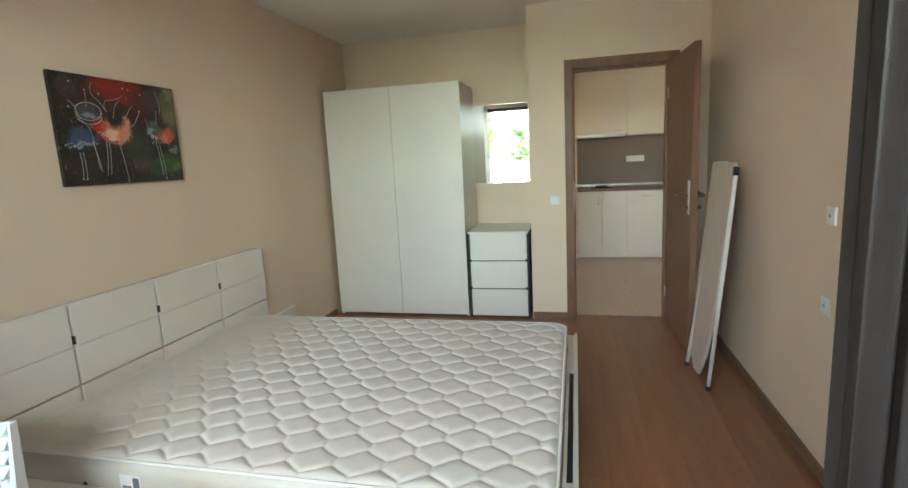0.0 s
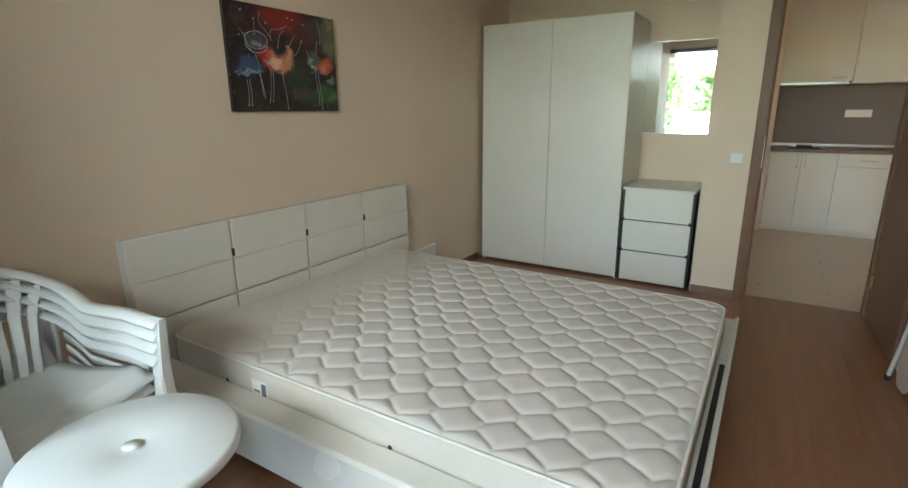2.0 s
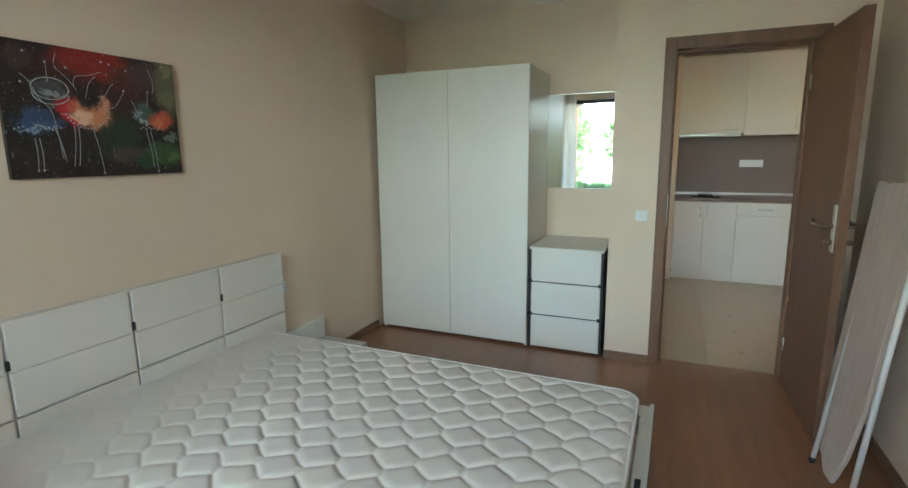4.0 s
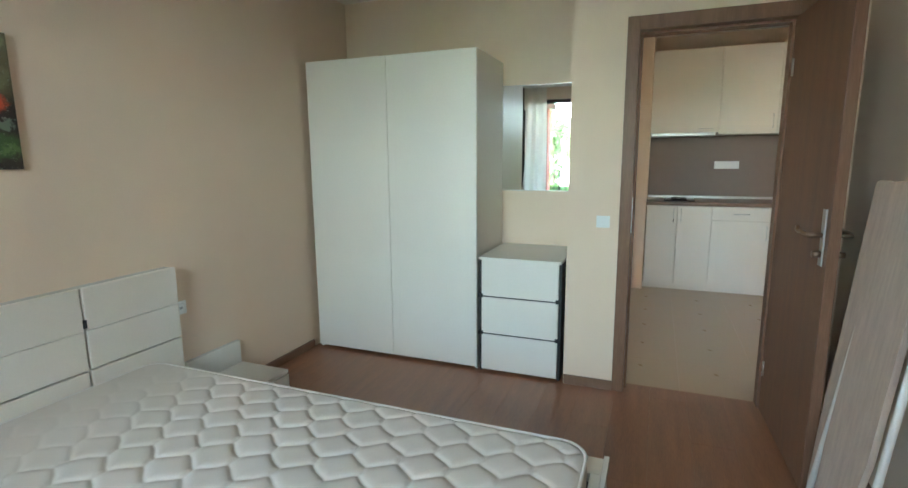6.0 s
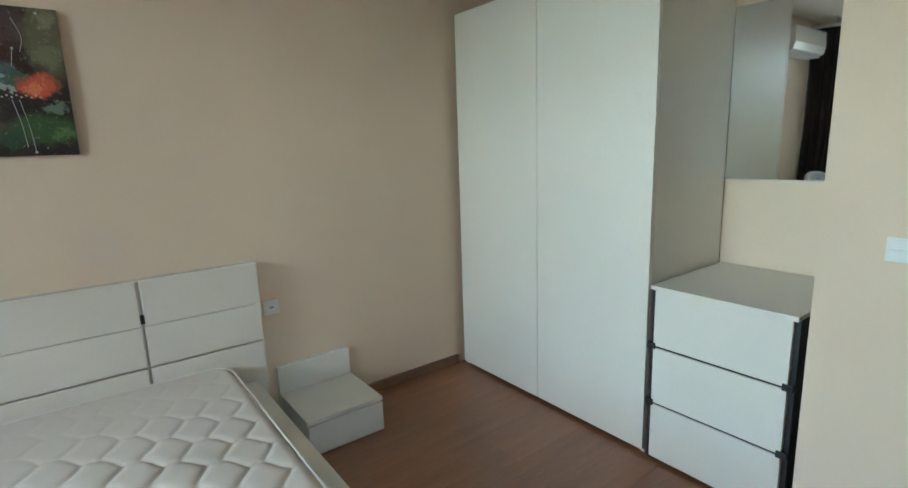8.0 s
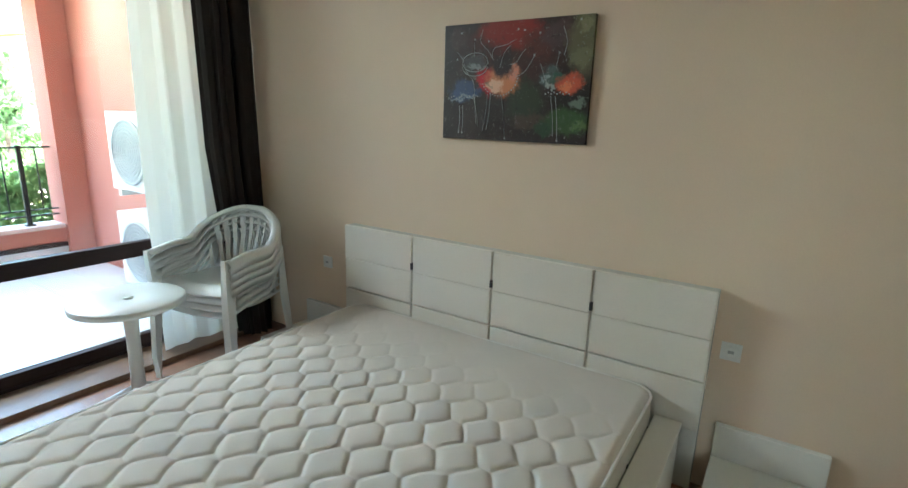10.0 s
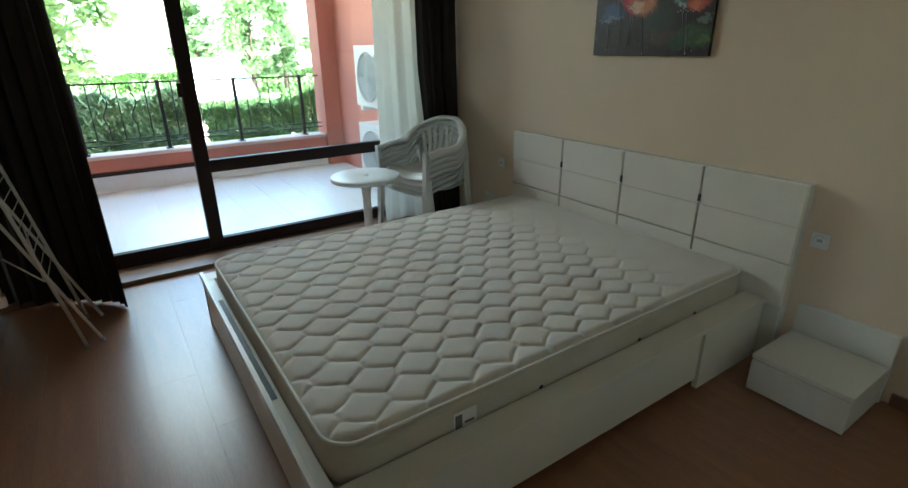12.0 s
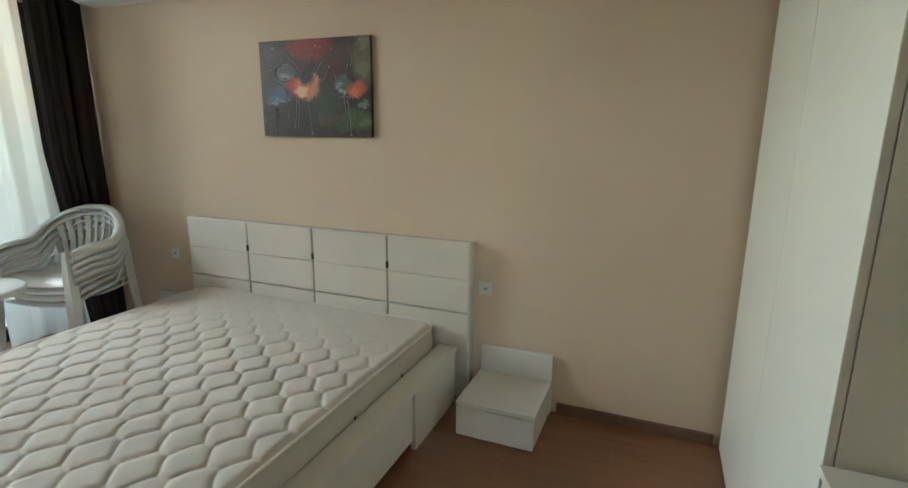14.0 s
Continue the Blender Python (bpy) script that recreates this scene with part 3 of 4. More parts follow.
for x0, x1, z0, z1 in ((0.09, 0.088, 0.15, 0.03), (0.105, 0.107, 0.15, 0.03), (0.235, 0.215, 0.20, 0.04), (0.25, 0.235, 0.20, 0.045), (0.305, 0.33, 0.19, 0.01), (0.535, 0.555, 0.19, 0.03), (0.555, 0.575, 0.19, 0.012), (0.16, 0.19, 0.20, 0.06)):
    stroke([(x0, z0), ((x0 + x1) / 2 + 0.004, (z0 + z1) / 2), (x1, z1)], 0.0017)
rim = [(0.29 + 0.09 * math.cos(radians(a)), 0.28 + 0.088 * math.sin(radians(a))) for a in range(205, 350, 9)]
for u, v in rim + [(0.03 + 0.014 * i, 0.182 + 0.004 * (i % 3)) for i in range(12)] + [(0.51 + 0.013 * i, 0.20 + 0.006 * (i % 2)) for i in range(9)]:
    b = bmesh.new()
    lathe(b, [(0.0036, 0.0), (0.0026, 0.0015)], 7)
    for w in b.verts:
        w.co = (0.0198 + w.co.z, u + w.co.x, v + w.co.y)
    part("paint_dot", b, paint("white", (0.42, 0.45, 0.45)), pic)
for u, v in ((0.09, 0.46), (0.16, 0.43), (0.23, 0.42), (0.37, 0.46), (0.40, 0.455), (0.47, 0.44), (0.45, 0.355), (0.56, 0.36), (0.07, 0.35), (0.23, 0.33), (0.64, 0.48), (0.33, 0.012), (0.575, 0.012), (0.088, 0.03), (0.107, 0.03)):
    b = bmesh.new()
    lathe(b, [(0.0048, 0.0), (0.0034, 0.0018)], 8)
    for w in b.verts:
        w.co = (0.0198 + w.co.z, u + w.co.x, v + w.co.y)
    part("paint_dot", b, paint("white", (0.42, 0.45, 0.45)), pic)

# bed
BY0, BY1, PZ, BF = 1.105, 2.970, 0.298, -0.022
bed = thing("double_bed", "low white double bed with a panelled leatherette headboard", "bed", (XL, BY0, 0))
BL, BW, HW = BF - XL, 2.915 - BY0, BY1 - BY0
part("side_board", boxes((0.085, BL, 0.0, 0.098, PZ - 0.025, PZ), bev=0.004), MATTW, bed)
part("side_board", boxes((0.085, BL, BW - 0.103, BW, PZ - 0.025, PZ), bev=0.004), MATTW, bed)
part("foot_board", boxes((BL - 0.048, BL, 0.098, BW - 0.103, PZ - 0.025, PZ), bev=0.003), MATTW, bed)
part("side_panel", boxes((0.10, 0.52, 0.02, 0.045, 0.0, PZ - 0.025), (0.52, 1.62, 0.03, 0.055, 0.05, PZ - 0.025), (1.62, BL - 0.0, 0.02, 0.045, 0.0, PZ - 0.025), bev=0.002), GLOSSW, bed)
part("side_panel", boxes((0.10, 0.555, BW - 0.028, BW - 0.003, 0.0, PZ - 0.025), (0.56, 1.63, BW - 0.04, BW - 0.015, 0.045, PZ - 0.025), (1.635, BL - 0.0, BW - 0.028, BW - 0.003, 0.0, PZ - 0.025), bev=0.002), MATTW, bed)
part("foot_panel", boxes((BL - 0.022, BL - 0.004, 0.05, BW - 0.03, 0.045, PZ - 0.03), bev=0.002), MATTW, bed)
# No slot is cut; a black strip on the board stands for its shaded inside.
part("foot_gap", boxes((BL - 0.034, BL - 0.014, 0.375, 1.245, PZ - 0.0015, PZ + 0.002)), DARK, bed, "dark strip for the shade in the slot behind the foot rail")
part("foot_rail", boxes((BL - 0.012, BL + 0.006, 0.0, BW, PZ - 0.02, PZ + 0.012), bev=0.002), GLOSSW, bed)
part("slat_base", boxes((0.085, BL - 0.048, 0.06, BW - 0.06, 0.20, 0.235)), DARK, bed, "dark mattress base")
part("headboard_frame", boxes((0.0, 0.055, 0.0, HW, 0.0, 0.835), bev=0.004), GLOSSW, bed)
hb = [0.0, 0.470, 0.935, 1.408, HW]
for i in range(4):
    y0, y1 = hb[i] + (0.0 if i == 0 else 0.005), hb[i + 1] - (0.0 if i == 3 else 0.005)
    for z0, z1 in ((0.27, 0.474), (0.481, 0.6515), (0.6525, 0.838)):
        part("headboard_cushion", boxes((0.055, 0.078, y0, y1, z0, z1), bev=0.0055), LEATHER, bed)
    if i < 3:
        part("cushion_strip", boxes((0.055, 0.062, hb[i + 1] - 0.0045, hb[i + 1] + 0.0045, 0.27, 0.835)), GLOSSW, bed, "thin strip between the cushions")
        part("clip", boxes((0.066, 0.082, hb[i + 1] - 0.007, hb[i + 1] + 0.007, 0.665, 0.70), bev=0.001), DARK, bed, "small black clip")

# mattress
MX0, MX1, MY0, MY1, MZ0, MZ1 = -2.115, -0.078, 1.213, 2.802, 0.235, 0.418
matt = thing("mattress", "white quilted double mattress without bedding lying on the bed", "mattress", (MX0, MY0, MZ0))
ML, MW, MH = MX1 - MX0, MY1 - MY0, MZ1 - MZ0
QA, QB = 0.0825, 0.196


def quilt(x, y):
    """0 on a stitch line, 1 in the middle of a cell."""
    best = [9.0, 9.0]
    x, y = x + 0.010 * noise.noise((x * 3, y * 3, 0)) + 0.002 * math.sin(y * 90), y + 0.012 * noise.noise((x * 3, y * 3, 7)) + 0.002 * math.sin(x * 80)
    i0, j0 = int(x / QA), int(y / QB)
    for i in range(i0 - 1, i0 + 3):
        for j in range(j0 - 1, j0 + 3):
            cx, cy = i * QA, (j + 0.5 * (i & 1)) * QB
            d = math.hypot((x - cx) * 0.90, (y - cy))
            if d < best[0]:
                best = [d, best[0]]
            elif d < best[1]:
                best[1] = d
    e = (best[1] - best[0]) / 0.034
    return 1 - math.exp(-e * 2.1)


def flat(x):
    """The quilting sinks away towards the head end."""
    t = min(1.0, max(0.0, (x - 0.22) / 0.46))
    return 0.12 + 0.88 * t * t * (3 - 2 * t)


def corner_round(x, y, r=0.09):
    """Pulls a point of the rectangle's rim in to a rounded corner."""
    cx, cy = min(max(x, r), ML - r), min(max(y, r), MW - r)
    dx, dy = x - cx, y - cy
    m = max(abs(dx), abs(dy))
    if m > 1e-9 and abs(dx) > 1e-9 and abs(dy) > 1e-9:
        k = m / math.hypot(dx, dy)
        return cx + dx * k, cy + dy * k
    return x, y


mb = bmesh.new()
NX, NY = 330, 290
def mtop(u, v):
    x, y = u * ML, v * MW
    px, py = corner_round(x, y)
    edge = min(x, ML - x, y, MW - y)
    fall = 1 - max(0.0, 1 - edge / 0.035) ** 2
    z = MH - 0.018 + 0.018 * fall * (1 - flat(x) * 0.56 * (1 - quilt(x, y))) + 0.004 * noise.noise((x * 2.5, y * 2.5, 0.3))
    return (px, py, z)
sheet(mb, mtop, NX, NY)
part("quilted_top", mb, CLOTH, matt)


def rim_path(n=26, inset=0.0, r=0.09):
    pts = []
    for cx, cy, a0 in ((ML - r, MW - r, 0), (r, MW - r, 90), (r, r, 180), (ML - r, r, 270)):
        for k in range(9):
            a = radians(a0 + 90 * k / 8)
            pts.append((cx + (r - inset) * math.cos(a), cy + (r - inset) * math.sin(a)))
    return pts


sb = bmesh.new()
levels = [(0.004, 0.012), (0.0, 0.0), (-0.006, 0.04), (-0.009, 0.09), (-0.006, 0.14), (0.0, MH - 0.022), (0.004, MH - 0.016)]
rings = [[sb.verts.new((x, y, z)) for x, y in rim_path(inset=i)] for i, z in ((0.02, 0.0), (0.004, 0.006), (-0.004, 0.045), (-0.007, 0.085), (-0.006, 0.125), (0.0, MH - 0.022), (0.012, MH - 0.014))]
for u, v in zip(rings, rings[1:]):
    for k in range(len(u)):
        f = sb.faces.new((u[k], u[(k + 1) % len(u)], v[(k + 1) % len(u)], v[k]))
        f.smooth = True
sb.faces.new(rings[0][::-1])
part("side_band", sb, CLOTH_SHADED, matt, "smooth white side band, coloured darker for its shade")
for z in (0.012, MH - 0.014):
    pb = bmesh.new()
    loop = rim_path(inset=-0.002)
    tube(pb, [(x, y, z) for x, y in loop + loop[:1]], 0.0055, 6, cap=False)
    part("piping", pb, PIPING, matt, "white piping along the edge")
for s, y, n in ((1, MW + 0.0075, 0), (-1, -0.0075, 1)):
    x = 1.575 if s > 0 else 0.555
    part("label", boxes((x, x + 0.085, min(y, y + s * 0.001), max(y, y + s * 0.001), 0.05, 0.12)), PLASTIC, matt, "small white fabric label")
    part("label_print", boxes((x + 0.055, x + 0.08, min(y + s * 0.001, y + s * 0.002), max(y + s * 0.001, y + s * 0.002), 0.06, 0.11), (x + 0.01, x + 0.045, min(y + s * 0.001, y + s * 0.002), max(y + s * 0.001, y + s * 0.002), 0.07, 0.078)), PRINT, matt, "unreadable grey bars of print")
    # Small dark discs set low on the side band.
    for xv in ((0.40, 0.775, 1.30) if s > 0 else (0.40, 1.22)):
        vb = bmesh.new()
        lathe(vb, [(0.009, 0), (0.006, 0.002)], 14)
        for w in vb.verts:
            w.co = (xv + w.co.x, y + s * w.co.z, 0.066 + w.co.y)
        part("dark_spot", vb, DARK, matt, "small dark round spot")


def nightstand(y, label):
    n = thing("nightstand", label, "nightstand", (XL + 0.004, y, 0.0), group="nightstands beside the bed")
    part("box", boxes((0.03, 0.36, 0.0, 0.36, 0.012, 0.150)), GLOSSW, n)
    part("lid", boxes((0.03, 0.370, -0.004, 0.364, 0.153, 0.172), bev=0.003), GLOSSW, n)
    part("drawer_front", boxes((0.362, 0.376, 0.0, 0.36, 0.008, 0.148), bev=0.002), GLOSSW, n)
    part("back_panel", boxes((0.0, 0.028, -0.004, 0.364, 0.0, 0.305), bev=0.003), GLOSSW, n, "raised white panel at the wall")
    for x in (0.06, 0.33):
        for yy in (0.03, 0.33):
            b = bmesh.new()
            tube(b, [(x, yy, 0.0), (x, yy, 0.012)], 0.014, 10)
            part("foot", b, DARK, n, "short black foot")
    return n


nightstand(3.03, "low white glossy nightstand box with one drawer, beneath the wall socket")
nightstand(0.72, "low white glossy nightstand box on the window side of the bed")

# round table
tab = thing("round_table", "small round white plastic table with a central column", "table", (-1.20, 0.62, 0))
tb = bmesh.new()
lathe(tb, [(0.215, 0.53), (0.238, 0.533), (0.24, 0.557), (0.232, 0.563), (0.05, 0.563), (0.04, 0.559), (0.012, 0.559)], 48)
part("tabletop", tb, PLASTIC, tab)
tb = bmesh.new()
lathe(tb, [(0.034, 0.05), (0.030, 0.2), (0.030, 0.40), (0.036, 0.50), (0.08, 0.544)], 24)
part("column", tb, PLASTIC, tab)
tb = bmesh.new()
lathe(tb, [(0.02, 0.561), (0.022, 0.5645), (0.0, 0.565)], 20)
part("cap", tb, PLASTIC, tab, "round cap in the middle of the top")
for k in range(4):
    b = bmesh.new()
    a = radians(45 + 90 * k)
    tube(b, [(0.02 * math.cos(a), 0.02 * math.sin(a), 0.10), (0.10 * math.cos(a), 0.10 * math.sin(a), 0.06), (0.20 * math.cos(a), 0.20 * math.sin(a), 0.013)], 0.02, 8, r2=0.013)
    part("leg", b, PLASTIC, tab)


# stacked plastic chairs
def plastic_chair(at, rz, label):
    """Faces local +x; a low-backed armchair moulded in one piece."""
    c = thing("plastic_chair", label, "chair", at, rz, group="stacked plastic chairs by the window")
    b = bmesh.new()
    sheet(b, lambda u, v: (-0.19 + 0.42 * u, (v - 0.5) * (0.40 + 0.07 * u), 0.40 + 0.03 * u - 0.022 * math.sin(math.pi * u) + 0.02 * (2 * v - 1) ** 2 - (0.05 * max(0, u - 0.88) / 0.12)), 14, 12)
    extrude_sheet(b, (0, 0, -0.008))
    part("seat", b, PLASTIC, c)
    R = 0.265

    def rimpt(a, lift=0.0, out=0.0):
        """Along the back and arms; a from -1 (one arm's tip) through 0 (back) to 1."""
        s, k = abs(a), (1 if a > 0 else -1)
        if s < 0.5:
            t = s / 0.5 * math.pi / 2
            x, y = -0.06 - (0.19 + out) * math.cos(t), (R + out) * math.sin(t)
        else:
            t = (s - 0.5) / 0.5
            x, y = -0.06 + 0.33 * t, R + out - 0.012 * t
        z = 0.770 - 0.165 * min(1.0, max(0.0, (s - 0.07) / 0.48)) ** 1.4 - 0.02 * max(0, s - 0.8) / 0.2
        return Vector((x, k * y, z + lift))
    b = bmesh.new()
    prof = [(-0.018, -0.055), (-0.020, -0.010), (-0.008, 0.006), (0.014, 0.004), (0.032, -0.012)]
    sheet(b, lambda u, v: profile_at(rimpt, 2 * u - 1, v, prof), 48, 4)
    extrude_sheet(b, (0, 0, -0.006))
    part("back_rim", b, PLASTIC, c, "curved back rim running into the armrests")
    for i in range(9):
        a = (i - 4) * 0.075
        top, low = rimpt(a, -0.03, -0.012), rimpt(a * 0.72, 0, -0.03)
        low.z = 0.47 + 0.05 * abs(a)
        low.x += 0.05
        d = Vector((top.y, -(top.x + 0.06), 0)).normalized() * (0.0125 + 0.003 * (i % 2))
        b = bmesh.new()
        mid = (top + low) / 2 + Vector((-0.012, 0, 0))
        q = [[b.verts.new(p - d * w), b.verts.new(p + d * w)] for p, w in ((low, 0.8), (mid, 0.9), (top, 1.25))]
        for u, v in zip(q, q[1:]):
            b.faces.new((u[0], u[1], v[1], v[0]))
        extrude_sheet(b, (-0.007, 0, 0))
        part("back_slat", b, PLASTIC, c)
    b = bmesh.new()
    sheet(b, lambda u, v: (-0.235 + 0.055 * (1 - math.cos((u - 0.5) * 2.2)) * 2.2 + 0.04 * (1 - v), (u - 0.5) * 0.40, 0.405 + 0.085 * v - 0.035 * v * math.cos((u - 0.5) * 3)), 12, 3)
    extrude_sheet(b, (-0.007, 0, 0))
    part("lower_back", b, PLASTIC, c)
    for k in (-1, 1):
        for i, z in enumerate((-0.07, -0.115, -0.16)):
            b = bmesh.new()
            sheet(b, lambda u, v: tuple(rimpt(k * (0.40 + 0.50 * u), z - 0.02 * v + 0.03 * (1 - u), -0.015)), 10, 1)
            extrude_sheet(b, (0, -k * 0.006, 0))
            part("side_slat", b, PLASTIC, c)
        fx, fy = 0.235, k * 0.235
        b = bmesh.new()
        leg_strip(b, [(0.262, k * 0.253, 0.598), (0.255, k * 0.25, 0.42), (0.28, k * 0.265, 0.0)], [(0.05, 0.018), (0.06, 0.03), (0.034, 0.028)], k)
        part("front_leg", b, PLASTIC, c)
        b = bmesh.new()
        leg_strip(b, [(-0.17, k * 0.235, 0.57), (-0.19, k * 0.225, 0.40), (-0.235, k * 0.238, 0.0)], [(0.05, 0.018), (0.06, 0.03), (0.036, 0.028)], k)
        part("rear_leg", b, PLASTIC, c)
    return c


def profile_at(fn, a, v, prof):
    """A point of a strip whose section is prof, swept along fn."""
    p, q = fn(max(-1, a - 0.01)), fn(min(1, a + 0.01))
    d = (q - p).normalized()
    side = d.cross(Vector((0, 0, 1))).normalized()
    i = v * (len(prof) - 1)
    k = min(int(i), len(prof) - 2)
    t = i - k
    o, z = prof[k][0] * (1 - t) + prof[k + 1][0] * t, prof[k][1] * (1 - t) + prof[k + 1][1] * t
    return tuple(fn(a) + side * o + Vector((0, 0, z)))


def extrude_sheet(bm, off):
    """Gives the open sheet in bm a thickness by the offset."""
    r = bmesh.ops.extrude_face_region(bm, geom=bm.faces[:])
    bmesh.ops.translate(bm, vec=off, verts=[g for g in r["geom"] if isinstance(g, bmesh.types.BMVert)])


def leg_strip(bm, pts, sizes, k):
    """A tapering angle-section leg through the points."""
    for ax in (0, 1):
        q = []
        for (x, y, z), (w, d) in zip(pts, sizes):
            if ax == 0:
                q.append([bm.verts.new(p) for p in ((x - w / 2, y, z), (x + w / 2, y, z), (x + w / 2, y - k * 0.006, z), (x - w / 2, y - k * 0.006, z))])
            else:
                s = 1 if x > 0 else -1
                e = x + s * w / 2
                q.append([bm.verts.new(p) for p in ((e, y - k * 0.006, z), (e, y - k * (0.006 + d), z), (e - s * 0.006, y - k * (0.006 + d), z), (e - s * 0.006, y - k * 0.006, z))])
        for u, v in zip(q, q[1:]):
            for i in range(4):
                bm.faces.new((u[i], u[(i + 1) % 4], v[(i + 1) % 4], v[i]))
        bm.faces.new(q[0])
        bm.faces.new(q[-1])


first = plastic_chair((-1.74, 0.575, 0.0), 14, "white moulded plastic armchair at the bottom of the stack")
for i in range(1, 4):
    c = copy_thing(first, pose(-1.74 + 0.004 * i, 0.575 + 0.003 * i, 0.040 * i, 0, 0, 14 + 0.5 * i))
    tagged(c, "white moulded plastic armchair " + ("on top of the stack" if i == 3 else "in the middle of the stack"))


# curtains
def curtain(name, path, z0, z1, folds, depth, material, label, gather=None, nv=24, nu=150, shift=None):
    c = thing(name, label, "curtain", (0, 0, 0))
    b = bmesh.new()
    pts = [Vector((x, y, 0)) for x, y in path]

    def f(u, v):
        i = u * (len(pts) - 1)
        k = min(int(i), len(pts) - 2)
        p = pts[k].lerp(pts[k + 1], i - k)
        d = (pts[k + 1] - pts[k]).normalized()
        side = Vector((-d.y, d.x, 0))
        w = depth * (0.6 + 0.4 * math.sin(3.1 * u + 1)) * math.sin(2 * math.pi * folds * (u + 0.012 * math.sin(9 * u + 2 * v)))
        p = p + side * w + d * (0.3 * depth * math.sin(4 * math.pi * folds * u + v))
        if gather:
            p = Vector((p.x + gather(u, v), p.y + (shift(u, v) if shift else 0.0), 0))
        return (p.x, p.y, z0 + (z1 - z0) * v)
    sheet(b, f, nu, nv)
    part("fabric", b, material, c)
    return c


curtain("dark_curtain", [(-2.188, 0.30), (-2.13, 0.36), (-2.05, 0.34), (-1.99, 0.26)], 0.01, 2.42, 6, 0.028, CURTD, "black-brown full-length curtain drawn into the corner by the chairs", gather=lambda u, v: 0.11 * u * min(1.0, v / 0.5), shift=lambda u, v: -0.06 * v)
curtain("sheer_curtain", [(-2.02, 0.21), (-1.78, 0.15), (-1.555, 0.17)], 0.02, 2.42, 3.3, 0.018, SHEER, "white translucent sheer curtain drawn aside at the sliding door", gather=lambda u, v: 0.10 * v * (1 - u) + 0.02 * math.sin(math.pi * v) * u)
curtain("dark_curtain", [(0.90, 0.24), (0.74, 0.30), (0.60, 0.34), (0.47, 0.46), (0.385, 0.54), (0.355, 0.64)], 0.012, 2.42, 9, 0.028, CURTD, "black-brown full-length curtain drawn aside before the side wall", gather=lambda u, v: -0.02 * u, shift=lambda u, v: 0.06 * u * min(1.0, v * 3))
rodt = thing("curtain_rail", "narrow white ceiling curtain rail above the sliding door", "curtain rail", (0, 0, 2.42))
part("rail", boxes((XL + 0.02, XR - 0.02, 0.16, 0.20, 0.0, 0.025), (XL + 0.02, XR - 0.02, 0.28, 0.32, 0.0, 0.025)), PLASTIC, rodt)
part("bracket", boxes((-2.0, -1.96, 0.15, 0.33, 0.025, 0.10), (-0.62, -0.58, 0.15, 0.33, 0.025, 0.10), (0.78, 0.82, 0.15, 0.33, 0.025, 0.10)), STEEL, rodt)

# split unit on the bed wall
ac = thing("air_conditioner", "white wall-mounted air conditioner high on the wall near the window", "air conditioner", (XL, 0.42, 2.10))
b = bmesh.new()
prof = [(0.0, 0.27), (0.15, 0.27), (0.19, 0.25), (0.20, 0.10), (0.18, 0.03), (0.10, 0.0), (0.0, 0.0)]
vs = [[b.verts.new((x, y, z)) for x, z in prof] for y in (0.0, 0.80)]
for k in range(len(prof) - 1):
    b.faces.new((vs[0][k], vs[0][k + 1], vs[1][k + 1], vs[1][k]))
b.faces.new(vs[0])
b.faces.new(vs[1][::-1])
b.faces.new((vs[0][0], vs[0][-1], vs[1][-1], vs[1][0]))
part("housing", b, PLASTIC, ac)
part("flap", boxes((0.10, 0.17, 0.06, 0.74, -0.006, 0.002), bev=0.002), PLASTIC, ac, "air outlet flap")

# folded ironing boards by the open door
iron = thing("ironing_board", "folded beige ironing board leaning at the wall beside the door", "ironing board", (0.685, 3.20, 0.0))


def lean_board(bm, x, y, dx, dy, w, t, l, foot):
    """A leaning slab with rounded corners: its foot at x, y; it leans by dx, dy over its height l; foot: how far its lower end narrows."""
    up = Vector((dx, dy, l)).normalized()
    wide = Vector((0.1, -1, 0)).normalized()
    wide = (wide - up * wide.dot(up)).normalized()
    nrm = up.cross(wide)
    k = 1 - foot
    out = [(-w * 0.30 * k - 0.01, 0.0), (w * 0.16 * k + 0.01, 0.0), (w * 0.40 * k, 0.035), (w * 0.5 * (1 - foot * 0.5), 0.12), (w / 2, 0.32), (w / 2, 0.955), (w * 0.46, 0.982), (w * 0.38, 0.996), (0.0, 1.0), (-w * 0.42, 1.0), (-w * 0.5, 0.99), (-w / 2, 0.25), (-w * 0.46, 0.06)]
    L = math.sqrt(dx * dx + dy * dy + l * l)
    o = Vector((x, y, 0.03))
    a = [bm.verts.new(o + wide * u + up * (v * L) + nrm * (t / 2)) for u, v in out]
    c = [bm.verts.new(o + wide * u + up * (v * L) - nrm * (t / 2)) for u, v in out]
    fa = bm.faces.new(a)
    fc = bm.faces.new(c[::-1])
    for q in range(len(out)):
        bm.faces.new((a[q], a[(q + 1) % len(out)], c[(q + 1) % len(out)], c[q]))
    bmesh.ops.bevel(bm, geom=list(fa.edges) + list(fc.edges), offset=0.004, segments=2, affect="EDGES")
    return bm


